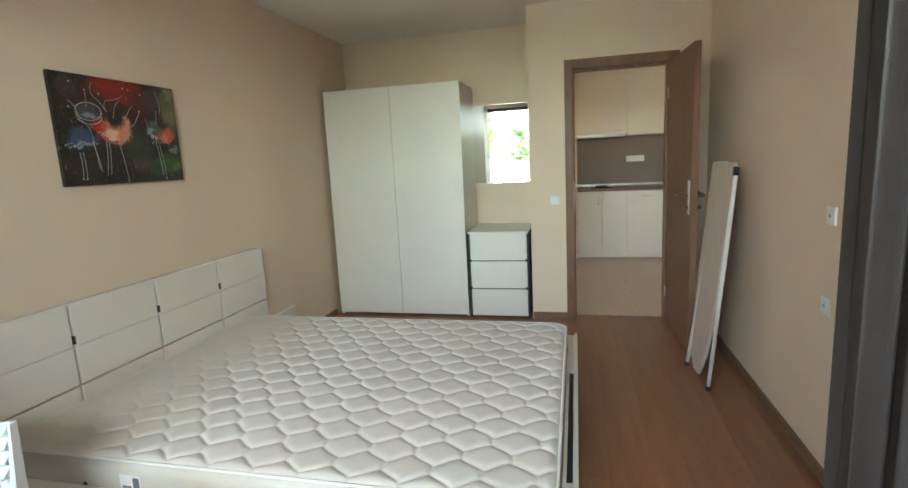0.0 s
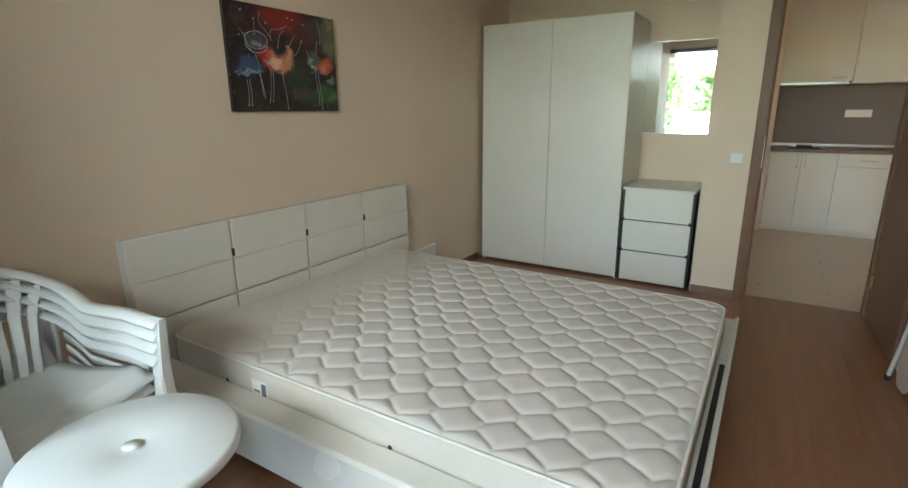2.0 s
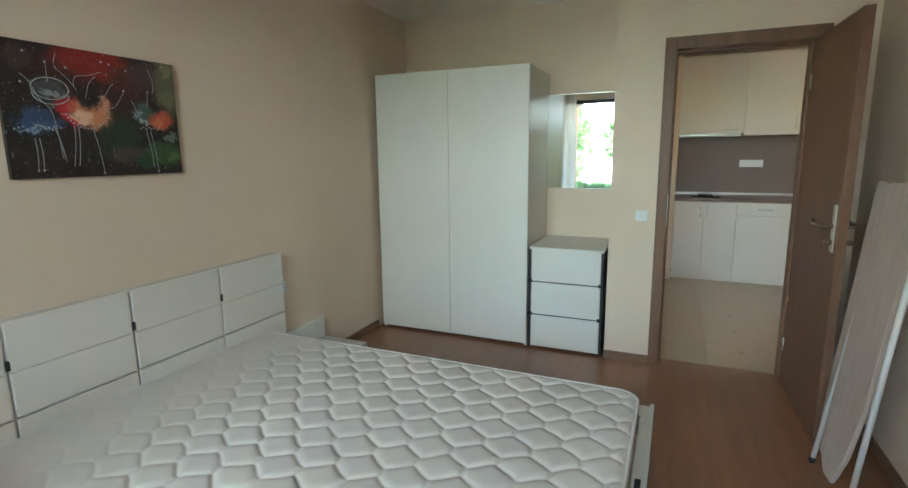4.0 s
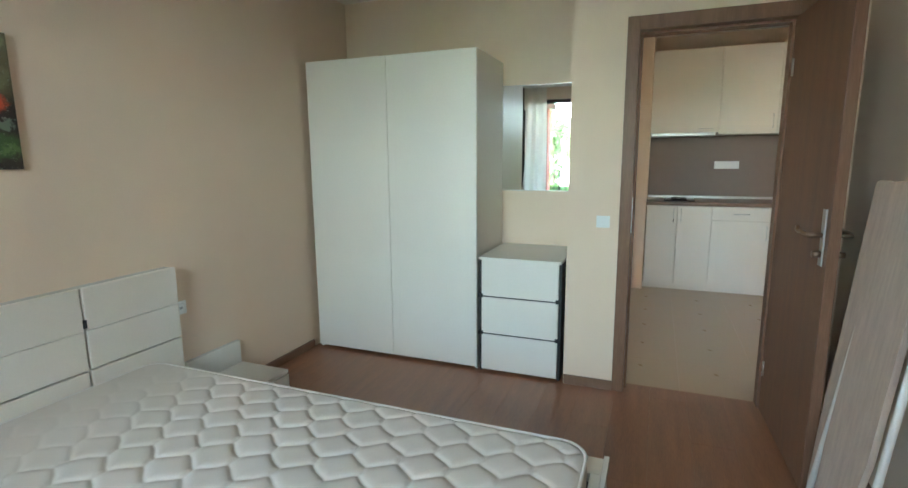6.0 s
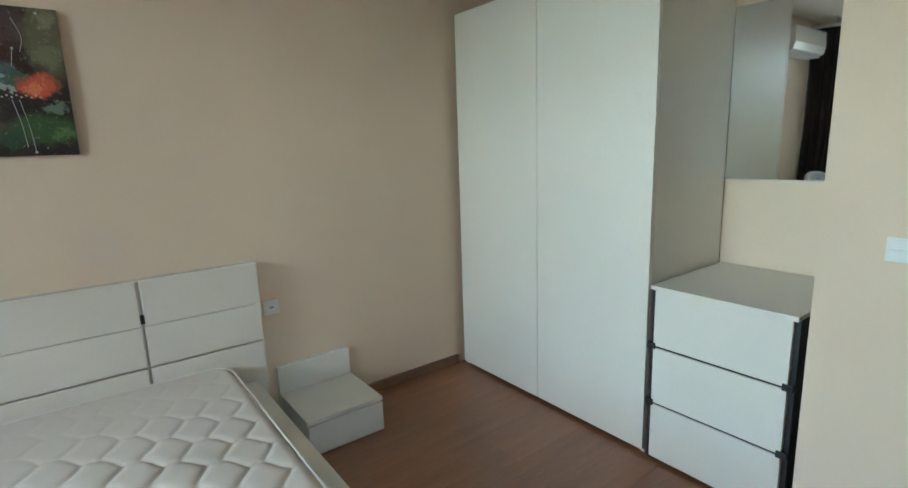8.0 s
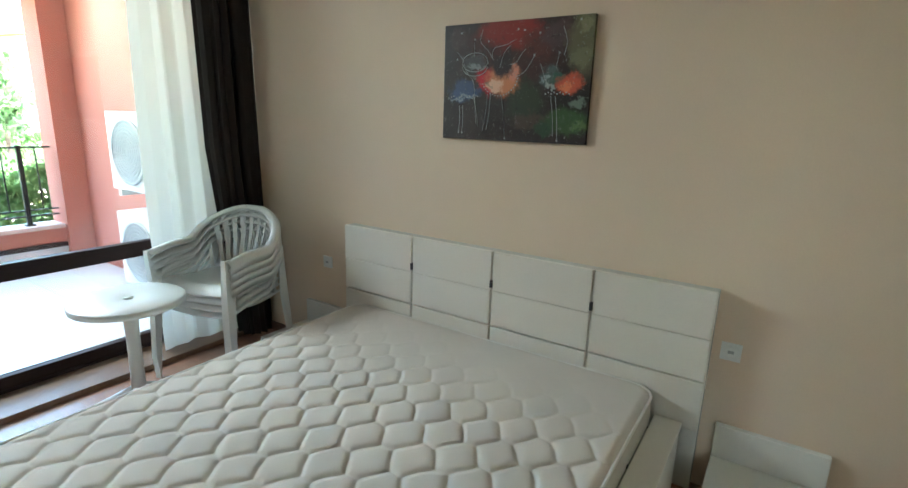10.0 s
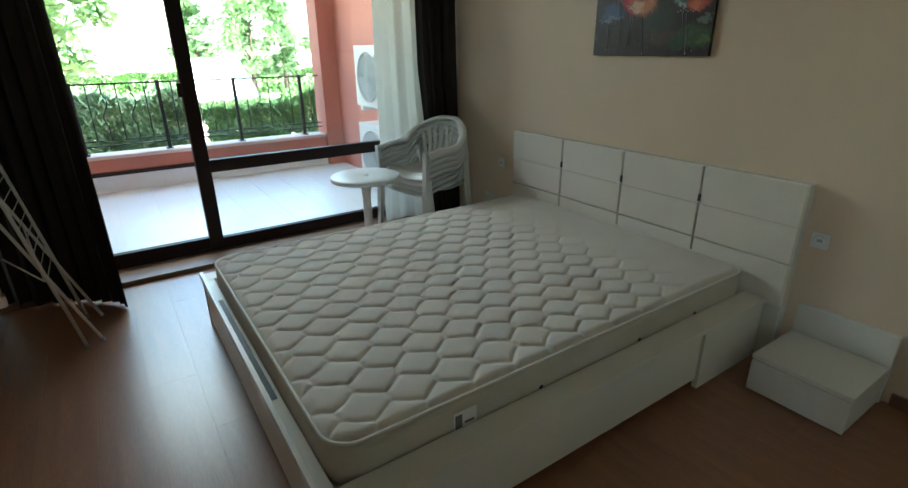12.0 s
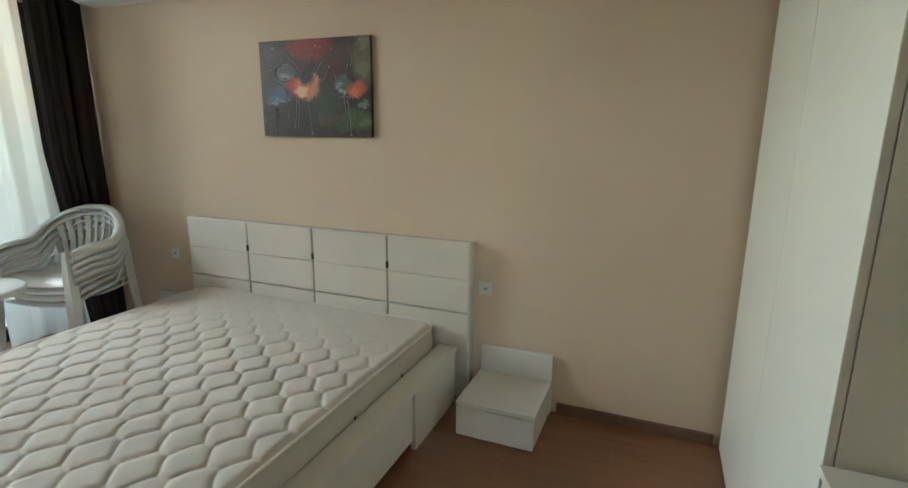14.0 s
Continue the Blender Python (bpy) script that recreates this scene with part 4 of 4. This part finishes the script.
part("board", lean_board(bmesh.new(), 0.0, -0.125, 0.13, 0.012, 0.265, 0.020, 1.25, 0.55), BEIGEF, iron)
part("under_panel", lean_board(bmesh.new(), 0.022, 0.10, 0.115, 0.02, 0.15, 0.016, 1.245, 0.2), BEIGEF, iron, "beige rear panel")
for foot, top in (((0.02, -0.30), (0.081, -0.449)), ((-0.025, 0.05), (0.13, 0.02))):
    b = bmesh.new()
    tube(b, [(foot[0], foot[1], 0.0), (top[0], top[1], 1.235)], 0.011, 10)
    part("leg", b, TUBE, iron, "white tubular leg")
    b = bmesh.new()
    tube(b, [(foot[0], foot[1], 0.0), (foot[0] + 0.001, foot[1] - 0.003, 0.025)], 0.014, 10)
    part("foot_cap", b, DARK, iron, "black rubber foot cap")
b = bmesh.new()
tube(b, [(0.080, -0.446, 1.22), (0.0815, -0.451, 1.262)], 0.015, 10)
part("end_cap", b, DARK, iron, "black end cap")
b = bmesh.new()
tube(b, [(0.080, -0.446, 1.21), (0.125, -0.30, 1.20)], 0.009, 8)
part("cross_tube", b, TUBE, iron)

# folded clothes airer in the window corner
air = thing("clothes_airer", "folded white wire clothes airer leaning beside the dark curtain", "clothes airer", (0.50, 0.93, 0.0))
AY0, AY1 = -0.32, 0.06
A0, A1, B0, B1 = Vector((0.03, 0, 0.006)), Vector((0.205, 0, 0.97)), Vector((-0.038, 0, 0.006)), Vector((0.262, 0, 0.83))


def at_y(p, y):
    return Vector((p.x, y, p.z))


b = bmesh.new()
tube(b, [at_y(A0, AY1), at_y(A0.lerp(A1, 0.5), AY1), at_y(A0.lerp(A1, 0.96), AY1), at_y(A1, AY1 - 0.035), at_y(A1, AY0 + 0.035), at_y(A0.lerp(A1, 0.96), AY0), at_y(A0.lerp(A1, 0.5), AY0), at_y(A0, AY0)], 0.0085, 10)
part("frame_loop", b, TUBE, air, "white tubular frame loop")
b = bmesh.new()
tube(b, [at_y(B0, AY1 - 0.03), at_y(B0.lerp(B1, 0.5), AY1 - 0.03), at_y(B0.lerp(B1, 0.97), AY1 - 0.03), at_y(B1, AY1 - 0.06), at_y(B1, AY0 + 0.06), at_y(B0.lerp(B1, 0.97), AY0 + 0.03), at_y(B0.lerp(B1, 0.5), AY0 + 0.03), at_y(B0, AY0 + 0.03)], 0.0075, 10)
part("frame_loop", b, TUBE, air, "white tubular frame loop")
for y in (AY1, AY0, AY1 - 0.03, AY0 + 0.03):
    p = A0 if y in (AY1, AY0) else B0
    b = bmesh.new()
    tube(b, [(p.x - 0.001, y, 0.0), (p.x + 0.004, y, 0.022)], 0.0105, 8)
    part("foot_cap", b, GRILLE, air, "grey plastic foot cap")
for k in range(9):
    p = A0.lerp(A1, 0.40 + k * 0.065)
    b = bmesh.new()
    tube(b, [at_y(p, AY1), at_y(p, AY0)], 0.0025, 6)
    part("wire", b, TUBE, air)
for q0, q1 in (((0.245, AY1 - 0.09, 0.50), (0.115, AY1 - 0.03, 0.375)), ((0.115, AY1 - 0.03, 0.375), (0.17, AY0 + 0.05, 0.60))):
    b = bmesh.new()
    tube(b, [q0, q1], 0.004, 6)
    part("stay", b, TUBE, air, "thin folding stay")

# wall outlets on the side wall
for z, y in ((1.08, 2.16), (0.72, 2.16)):
    socket((XR, y, z), -90, "white wall socket on the plain side wall")

# ---- balcony things ----
rail = thing("balcony_railing", "black wrought-iron railing with wavy bars on the parapet", "railing", (0, -2.35, 0.41))
part("top_rail", boxes((-2.00, 0.60, -0.012, 0.012, 0.665, 0.68)), IRON, rail)
part("lower_rail", boxes((-2.00, 0.60, -0.008, 0.008, 0.075, 0.088)), IRON, rail)
part("middle_rail", boxes((-2.00, 0.60, -0.008, 0.008, 0.125, 0.137)), IRON, rail)
posts = [0.43, -0.31, -1.045, -1.775]
for x in posts:
    part("post", boxes((x - 0.017, x + 0.017, -0.017, 0.017, 0.0, 0.69), (x - 0.035, x + 0.035, -0.035, 0.035, 0.0, 0.012), bev=0.002), IRON, rail)
for a, c in zip(posts, posts[1:]):
    for k in range(1, 6):
        x = a + (c - a) * k / 6
        b = bmesh.new()
        if k in (2, 4):
            tube(b, [(x, 0, 0.137 + 0.53 * i / 24) if i < 6 or i > 20 else (x + 0.028 * math.sin((i - 6) / 14 * 2 * math.pi), 0, 0.137 + 0.53 * i / 24) for i in range(25)], 0.006, 6)
        else:
            tube(b, [(x, 0, 0.137), (x, 0, 0.665)], 0.006, 6)
        part("bar", b, IRON, rail)
for x in (0.54, -1.89):
    b = bmesh.new()
    tube(b, [(x, 0, 0.137), (x, 0, 0.665)], 0.006, 6)
    part("bar", b, IRON, rail)


def outdoor_unit(z, label):
    u = thing("outdoor_ac_unit", label, "air conditioner unit", (-2.2, -0.95, z), group="outdoor units on the balcony wall")
    part("casing", boxes((0.05, 0.33, 0.0, 0.80, 0.0, 0.54), bev=0.008), ACW, u)
    b = bmesh.new()
    lathe(b, [(0.225, 0.0), (0.225, 0.012), (0.205, 0.014), (0.20, 0.004)], 36)
    for v in b.verts:
        v.co = (0.33 + v.co.z, 0.28 + v.co.x, 0.27 + v.co.y)
    part("fan_ring", b, GRILLE, u, "grey fan grille")
    for i in range(7):
        r = 0.03 + 0.027 * i
        b = bmesh.new()
        tube(b, [(0.343, 0.28 + r * math.cos(k * math.pi / 10), 0.27 + r * math.sin(k * math.pi / 10)) for k in range(21)], 0.003, 5, cap=False)
        part("grille_wire", b, GRILLE, u)
    part("bracket", boxes((0.0, 0.34, 0.10, 0.14, -0.04, 0.0), (0.0, 0.34, 0.66, 0.70, -0.04, 0.0)), ACW, u)
    part("vent_panel", boxes((0.33, 0.334, 0.56, 0.78, 0.05, 0.49)), ACW, u)
    return u


outdoor_unit(0.865, "upper white outdoor air-conditioning unit on wall brackets")
outdoor_unit(0.16, "lower white outdoor air-conditioning unit on wall brackets")

# ---- kitchen things ----
def kitchen_unit(name, x0, x1, z0, z1, y, depth, label, cat="kitchen cabinet"):
    k = thing(name, label, cat, (x0, y, z0))
    w, h = x1 - x0, z1 - z0
    part("body", boxes((0.001, w - 0.001, 0.02, depth, 0, h)), KITW, k)
    return k, w, h


def bar_handle(k, x, z, vertical=True, l=0.13):
    b = bmesh.new()
    d = Vector((0, 0, l / 2)) if vertical else Vector((l / 2, 0, 0))
    p = Vector((x, -0.022, z))
    tube(b, [p - d + Vector((0, 0.022, 0)), p - d, p + d, p + d + Vector((0, 0.022, 0))], 0.0045, 6)
    part("handle", b, STEEL, k)


base_seams = [(0.006, 0.30), (0.30, 0.614), (0.614, 1.134), (1.134, 1.7)]
for i, (x0, x1) in enumerate(base_seams):
    k, w, h = kitchen_unit("base_cabinet", x0, x1, 0.06, 0.87, YK, 0.58, "cream kitchen base cabinet " + ("with a drawer above its door" if i == 2 else "with one tall door"))
    if i == 2:
        part("drawer", boxes((0.002, w - 0.002, 0, 0.018, h - 0.135, h - 0.004), bev=0.002), KITW, k)
        part("door", boxes((0.002, w - 0.002, 0, 0.018, 0.0, h - 0.14), bev=0.002), KITW, k)
        bar_handle(k, w / 2, h - 0.07, False)
        bar_handle(k, w - 0.04, h - 0.25)
    else:
        part("door", boxes((0.002, w - 0.002, 0, 0.018, 0.0, h - 0.004), bev=0.002), KITW, k)
        bar_handle(k, (w - 0.035) if i == 0 else 0.035, h - 0.10)
structure("kitchen_plinth", boxes((0.0, 1.7, YK + 0.03, YK + 0.045, 0, 0.06)), KITW, "cream plinth under the kitchen units")
ct = thing("worktop", "brown laminate kitchen worktop over the base cabinets", "worktop", (0, YK, 0.872))
part("slab", boxes((0.0, 1.72, -0.02, 0.59, 0.0, 0.036), bev=0.004), COUNTER, ct)
part("upstand", boxes((0.0, 1.72, 0.572, 0.592, 0.036, 0.06)), STEEL, ct, "thin metal strip at the wall")
hob = thing("hob", "black glass hob set in the worktop", "hob", (0.17, YK + 0.08, 0.908))
part("glass", boxes((0.0, 0.29, 0.0, 0.42, 0.0, 0.008), bev=0.002), HOB, hob)
for y in (0.11, 0.30):
    b = bmesh.new()
    lathe(b, [(0.075, 0.008), (0.07, 0.018), (0.02, 0.018)], 24, 0.145, y)
    part("burner", b, HOB, hob)
YU = 7.03
for i, (x0, x1) in enumerate(((0.0, 0.64), (0.64, 1.147), (1.147, 1.7))):
    z0 = 1.60 if i == 0 else 1.575
    k, w, h = kitchen_unit("wall_cabinet", x0, x1, z0, 2.42, YU, 0.34, "cream kitchen wall cabinet " + ("above the cooker hood" if i == 0 else "beside the hood"))
    part("door", boxes((0.002, w - 0.002, 0, 0.018, 0.0, h), bev=0.002), KITW, k)
    if i == 0:
        bar_handle(k, w - 0.12, 0.035, False)
    else:
        bar_handle(k, w - 0.04 if i == 1 else 0.04, 0.12)
hood = thing("cooker_hood", "slim steel cooker hood beneath the wall cabinet", "cooker hood", (0.01, YU, 1.565))
part("canopy", boxes((0.0, 0.60, -0.02, 0.33, 0.0, 0.033), bev=0.004), STEEL, hood)
part("front_strip", boxes((0.0, 0.60, -0.03, -0.02, 0.004, 0.03)), STEEL, hood)
so = thing("triple_socket", "white triple wall socket on the kitchen backsplash", "wall socket", (0.655, 7.372, 1.225))
part("frame", boxes((0.0, 0.235, -0.012, 0.0, 0.0, 0.08), bev=0.003), PLASTIC, so)
for i in range(3):
    b = bmesh.new()
    lathe(b, [(0.026, 0.0), (0.026, 0.004), (0.018, 0.004), (0.018, 0.001)], 18)
    for v in b.verts:
        v.co = (0.042 + i * 0.076 + v.co.x, -0.012 - v.co.z, 0.04 + v.co.y)
    part("socket_well", b, PLASTIC, so)
sw2 = thing("light_switch", "white light switch on the alcove side of the kitchen", "light switch", (-0.166, 6.2, 1.05))
part("plate", boxes((0.0, 0.008, -0.04, 0.04, -0.04, 0.04), bev=0.003), PLASTIC, sw2)


# ---- outdoors ----
ZG = -0.35
gm = bmesh.new()
sheet(gm, lambda u, v: (-400 + 800 * u, -600 + 597.4 * v, ZG + (0.05 * noise.noise((u * 90, v * 90, 0)) if v > 0.9 else 0)), 60, 60)
g = structure("ground", gm, GRASS, "green lawn beyond the balcony")
structure("road", boxes((-60, 60, -16.5, -9.5, ZG - 0.1, ZG + 0.06)), ASPH, "pale sunlit asphalt road")
structure("pavement", boxes((-60, 60, -9.35, -5.9, ZG - 0.1, ZG + 0.11)), COPING, "pale paved walk")
structure("kerb", boxes((-60, 60, -9.5, -9.35, ZG - 0.1, ZG + 0.14)), COPING, "pale stone kerb")


def leaf_mesh(bm, centre, r, count, size, rnd, squash=1.0, shell=0.45):
    for _ in range(count):
        d = Vector((rnd.gauss(0, 1), rnd.gauss(0, 1), rnd.gauss(0, 1))).normalized()
        p = Vector(centre) + Vector((d.x * r, d.y * r, d.z * r * squash)) * rnd.uniform(shell, 1.05)
        a = Vector((rnd.gauss(0, 1), rnd.gauss(0, 1), rnd.gauss(0, 1))).normalized()
        c = a.orthogonal().normalized() * size * rnd.uniform(0.35, 0.6)
        a = a * size * rnd.uniform(0.7, 1.3)
        v = [bm.verts.new(p + q) for q in (-a, c - a * 0.1, a, -c - a * 0.1)]
        bm.faces.new(v)


def tree(at, h, crown_r, label, material, seed, leaf=0.14, clumps=26, per=170, low=0.35):
    rnd = random.Random(seed)
    t = thing("tree", label, "tree", at)
    b = bmesh.new()
    top = Vector((rnd.uniform(-0.2, 0.2), rnd.uniform(-0.2, 0.2), h * 0.86))
    tube(b, [(0, 0, -0.2), (0.04, 0.02, h * 0.3), tuple(top * 0.7 + Vector((0.05, 0, 0))), tuple(top)], 0.045 * h ** 0.6, 10, r2=0.01)
    for i in range(9):
        z = h * rnd.uniform(0.28, 0.75)
        a = rnd.uniform(0, 6.28)
        l = crown_r * rnd.uniform(0.6, 0.95)
        tube(b, [(0.03, 0, z), (l * 0.5 * math.cos(a), l * 0.5 * math.sin(a), z + l * 0.35), (l * math.cos(a), l * math.sin(a), z + l * 0.55)], 0.03, 6, r2=0.006)
    part("trunk", b, BARK, t)
    b = bmesh.new()
    for i in range(clumps):
        a, rr = rnd.uniform(0, 6.28), crown_r * math.sqrt(rnd.uniform(0.02, 1))
        z = h * (low + (1 - low) * rnd.uniform(0, 1))
        k = math.sin(math.pi * min(1, max(0.08, (z / h - low) / (1 - low) * 0.85 + 0.12)))
        leaf_mesh(b, (rr * math.cos(a) * k, rr * math.sin(a) * k, z), crown_r * rnd.uniform(0.22, 0.40), per, leaf, rnd, 0.75, 0.1)
    part("crown", b, material, t, normals=False)
    return t


tree((0.95, -6.4, ZG), 3.9, 1.15, "broad-leaved tree close outside the balcony", LEAFB, 11, 0.085, 40, 190, 0.30)
tree((-2.45, -13.0, ZG), 2.9, 0.75, "small bright tree beside the parked car", LEAFB, 12, 0.09, 22, 110, 0.42)
tree((-3.95, -13.2, ZG), 3.5, 1.15, "rounded bright green tree beyond the car", LEAFB, 13, 0.10, 30, 130, 0.34)
tree((-5.3, -14.5, ZG), 3.0, 0.9, "low green tree near the road", LEAFB, 14, 0.10, 22, 110, 0.3)


def hedge(x0, x1, y, depth, h, label, material, seed, count, leaf, uneven=0.15):
    rnd = random.Random(seed)
    t = thing("hedge", label, "hedge", ((x0 + x1) / 2, y, ZG))
    b = bmesh.new()
    for i in range(9):
        x = (x0 - x1) / 2 + (x1 - x0) * (i + 0.5) / 9
        tube(b, [(x, 0, -0.1), (x + 0.05, 0.05, h * 0.5), (x - 0.05, 0, h * 0.85)], 0.03, 6, r2=0.008)
    part("stems", b, BARK, t)
    b = bmesh.new()
    for i in range(count):
        x = rnd.uniform((x0 - x1) / 2, (x1 - x0) / 2)
        hh = h * (1 - uneven + uneven * 2 * abs(noise.noise((x * 0.9, seed, 0))))
        face = rnd.random()
        yy = depth / 2 * (1 if face < 0.6 else rnd.uniform(-1, 1)) * rnd.uniform(0.75, 1.0)
        z = rnd.uniform(0.02, hh) if face < 0.6 else hh * rnd.uniform(0.85, 1.0)
        p = Vector((x, yy + 0.12 * noise.noise((x * 3, z * 3, 1)), z + 0.1 * noise.noise((x * 4, yy * 4, 2))))
        a = Vector((rnd.gauss(0, 0.5), rnd.gauss(0, 0.5), rnd.gauss(0.6, 0.5))).normalized()
        c = a.orthogonal().normalized() * leaf * 0.3
        a = a * leaf
        b.faces.new([b.verts.new(p + q) for q in (-a, c, a, -c)])
    part("foliage", b, material, t, normals=False)
    return t


hedge(-0.75, 2.6, -4.6, 1.1, 1.26, "dense grey-green hedge close behind the railing", LEAFC, 21, 26000, 0.075)
hedge(-3.4, -1.0, -4.7, 1.0, 1.16, "bright green ornamental shrub with thin blades behind the railing", LEAFB, 22, 15000, 0.075, 0.2)
hedge(-9.0, -3.9, -6.5, 1.2, 1.25, "long bright green hedge beyond the pillar", LEAFB, 23, 7000, 0.08)
hedge(-14.0, 6.0, -19.5, 1.5, 0.95, "clipped hedge on the far side of the road", LEAFA, 24, 9000, 0.14)

car = thing("car", "white estate car parked on the road beyond the shrubs", "car", (-2.7, -12.2, ZG + 0.06), 80)


def loft(bm, secs):
    """Joins sections of equal length into a closed body."""
    rows = [[bm.verts.new(p) for p in s] for s in secs]
    for u, v in zip(rows, rows[1:]):
        for k in range(len(u) - 1):
            f = bm.faces.new((u[k], u[k + 1], v[k + 1], v[k]))
            f.smooth = True
    bm.faces.new(rows[0])
    bm.faces.new(rows[-1][::-1])


b = bmesh.new()
secs = []
for x, zt, w in ((-2.15, 0.62, 0.72), (-2.05, 0.86, 0.82), (-1.2, 0.92, 0.86), (0.9, 0.92, 0.86), (1.6, 0.84, 0.84), (2.1, 0.66, 0.74), (2.18, 0.5, 0.68)):
    secs.append([(x, -w, 0.28), (x, -w - 0.02, zt * 0.7), (x, -w + 0.06, zt), (x, w - 0.06, zt), (x, w + 0.02, zt * 0.7), (x, w, 0.28)])
loft(b, secs)
part("body", b, CARP, car)
b = bmesh.new()
secs = []
for x, zt, w in ((-1.98, 0.95, 0.72), (-1.7, 1.36, 0.62), (-0.4, 1.44, 0.62), (0.3, 1.40, 0.60), (1.05, 0.93, 0.70)):
    secs.append([(x, -w - 0.08, 0.88), (x, -w, zt), (x, w, zt), (x, w + 0.08, 0.88)])
loft(b, secs)
part("cabin", b, GRILLE, car, "grey glazed cabin")
part("roof", boxes((-1.65, 0.2, -0.60, 0.60, 1.40, 1.455), bev=0.02), CARP, car)
for x in (-1.35, 1.35):
    for y in (-0.86, 0.86):
        b = bmesh.new()
        tube(b, [(x, y - 0.09, 0.31), (x, y + 0.09, 0.31)], 0.31, 22)
        wheel = part("wheel", b, RUBBER, car)
        b = bmesh.new()
        tube(b, [(x, y - 0.095, 0.31), (x, y + 0.095, 0.31)], 0.19, 16)
        part("rim", b, STEEL, wheel)
for y in (-0.55, 0.55):
    part("headlight", boxes((2.08, 2.19, y - 0.14, y + 0.14, 0.56, 0.68), bev=0.02), ACW, car)

house = thing("house", "pale rendered house with a red tiled roof beyond the trees", "house", (-13.5, -30.0, ZG), 8)
part("wall", boxes((-4.0, 4.0, -3.0, 3.0, 0.0, 5.0)), PLASTER, house)
b = bmesh.new()
e = [(-4.5, -3.6, 4.9), (4.5, -3.6, 4.9), (4.5, 3.6, 4.9), (-4.5, 3.6, 4.9), (-2.2, 0, 6.6), (2.2, 0, 6.6)]
v = [b.verts.new(p) for p in e]
for q in ((0, 1, 5, 4), (2, 3, 4, 5), (1, 2, 5), (3, 0, 4), (3, 2, 1, 0)):
    b.faces.new([v[i] for i in q])
part("roof", b, ROOFT, house)
for x in (-2.6, 0.0, 2.6):
    for z in (1.0, 3.2):
        w = part("window", boxes((x - 0.55, x + 0.55, 3.0, 3.04, z, z + 1.25)), PLASTIC, house)
        part("pane", boxes((x - 0.48, x + 0.48, 3.04, 3.05, z + 0.07, z + 1.18)), HOB, w)

# ---- pieces of floors and walls ----
floor = thing("floor", "reddish brown laminate plank floor", "", (0, 0, 0), kind="structure")


def piece_mesh(name, lx, ly, t, material, bev=0.0004):
    b = bmesh.new()
    z = t / 2
    top = [(bev, bev), (lx - bev, bev), (lx - bev, ly - bev), (bev, ly - bev)]
    low = [(0, 0), (lx, 0), (lx, ly), (0, ly)]
    a = [b.verts.new((x, y, 0)) for x, y in top]
    m = [b.verts.new((x, y, -bev)) for x, y in low]
    d = [b.verts.new((x, y, -t)) for x, y in low]
    b.faces.new(a)
    for k in range(4):
        b.faces.new((m[k], m[(k + 1) % 4], a[(k + 1) % 4], a[k]))
        b.faces.new((d[k], d[(k + 1) % 4], m[(k + 1) % 4], m[k]))
    bmesh.ops.recalc_face_normals(b, faces=b.faces[:])
    me = bpy.data.meshes.new(name)
    b.to_mesh(me)
    b.free()
    me.materials.append(material)
    return me


cache = {}


def lay(name, x0, x1, y0, y1, z, t, material, parent, gap=0.0003):
    key = (name, round(x1 - x0, 4), round(y1 - y0, 4))
    if key not in cache:
        cache[key] = piece_mesh(name, x1 - x0 - gap, y1 - y0 - gap, t, material)
    o = new(name, cache[key])
    o.location = (x0, y0, z)
    o.parent = parent
    return o


PW, PL = 0.193, 1.285
col = 0
x = XL
while x < XR - 0.01:
    x1 = min(x + PW, XR)
    y = 0.285 - (col * 0.43) % PL
    while y < YA:
        ya, yb = max(y, 0.285), min(y + PL, (YA if x1 <= XA + 0.05 else YD + 0.12))
        if yb - ya > 0.02:
            lay("plank", x, x1, ya, yb, 0.0, 0.010, FLOORW, floor)
        y += PL
    x, col = x1, col + 1
bt = thing("balcony_floor", "pale ceramic balcony floor tiles", "", (0, 0, 0), kind="structure")
n = 0.31
i = 0
y = -0.01
while y > -2.27:
    ya = max(y - n, -2.27)
    x = XL
    while x < XR - 0.01:
        x1 = min(x + n, XR)
        lay("tile", x, x1, ya, y, ZB, 0.006, TILE, bt, 0.0016)
        x = x1
    y = ya
kf = thing("kitchen_floor", "beige ceramic kitchen floor tiles", "", (0, 0, 0), kind="structure")
y = YD + 0.122
while y < 6.82:
    x = -0.17
    while x < 3.4:
        lay("tile", x, min(x + 0.45, 3.45), y, min(y + 0.45, 6.83), 0.0, 0.010, KTILE, kf, 0.0006)
        x += 0.45
    y += 0.45
structure("backsplash_bed", boxes((0.0, 1.65, 7.3725, 7.38, 0.93, 1.575)), SPLASH, "dark grout behind the backsplash tiles")
bs = thing("backsplash", "grey-brown tiled kitchen backsplash", "", (0, 0, 0), kind="structure")
for i in range(5):
    for k in range(3):
        x0, z0 = 0.0 + i * 0.33, 0.93 + k * 0.22
        me = cache.setdefault("splash", piece_mesh("tile", 0.3292, 0.2192, 0.008, SPLASH))
        o = new("tile", me)
        o.location, o.rotation_euler, o.parent = (x0, 7.372, z0), (radians(90), 0, 0), bs
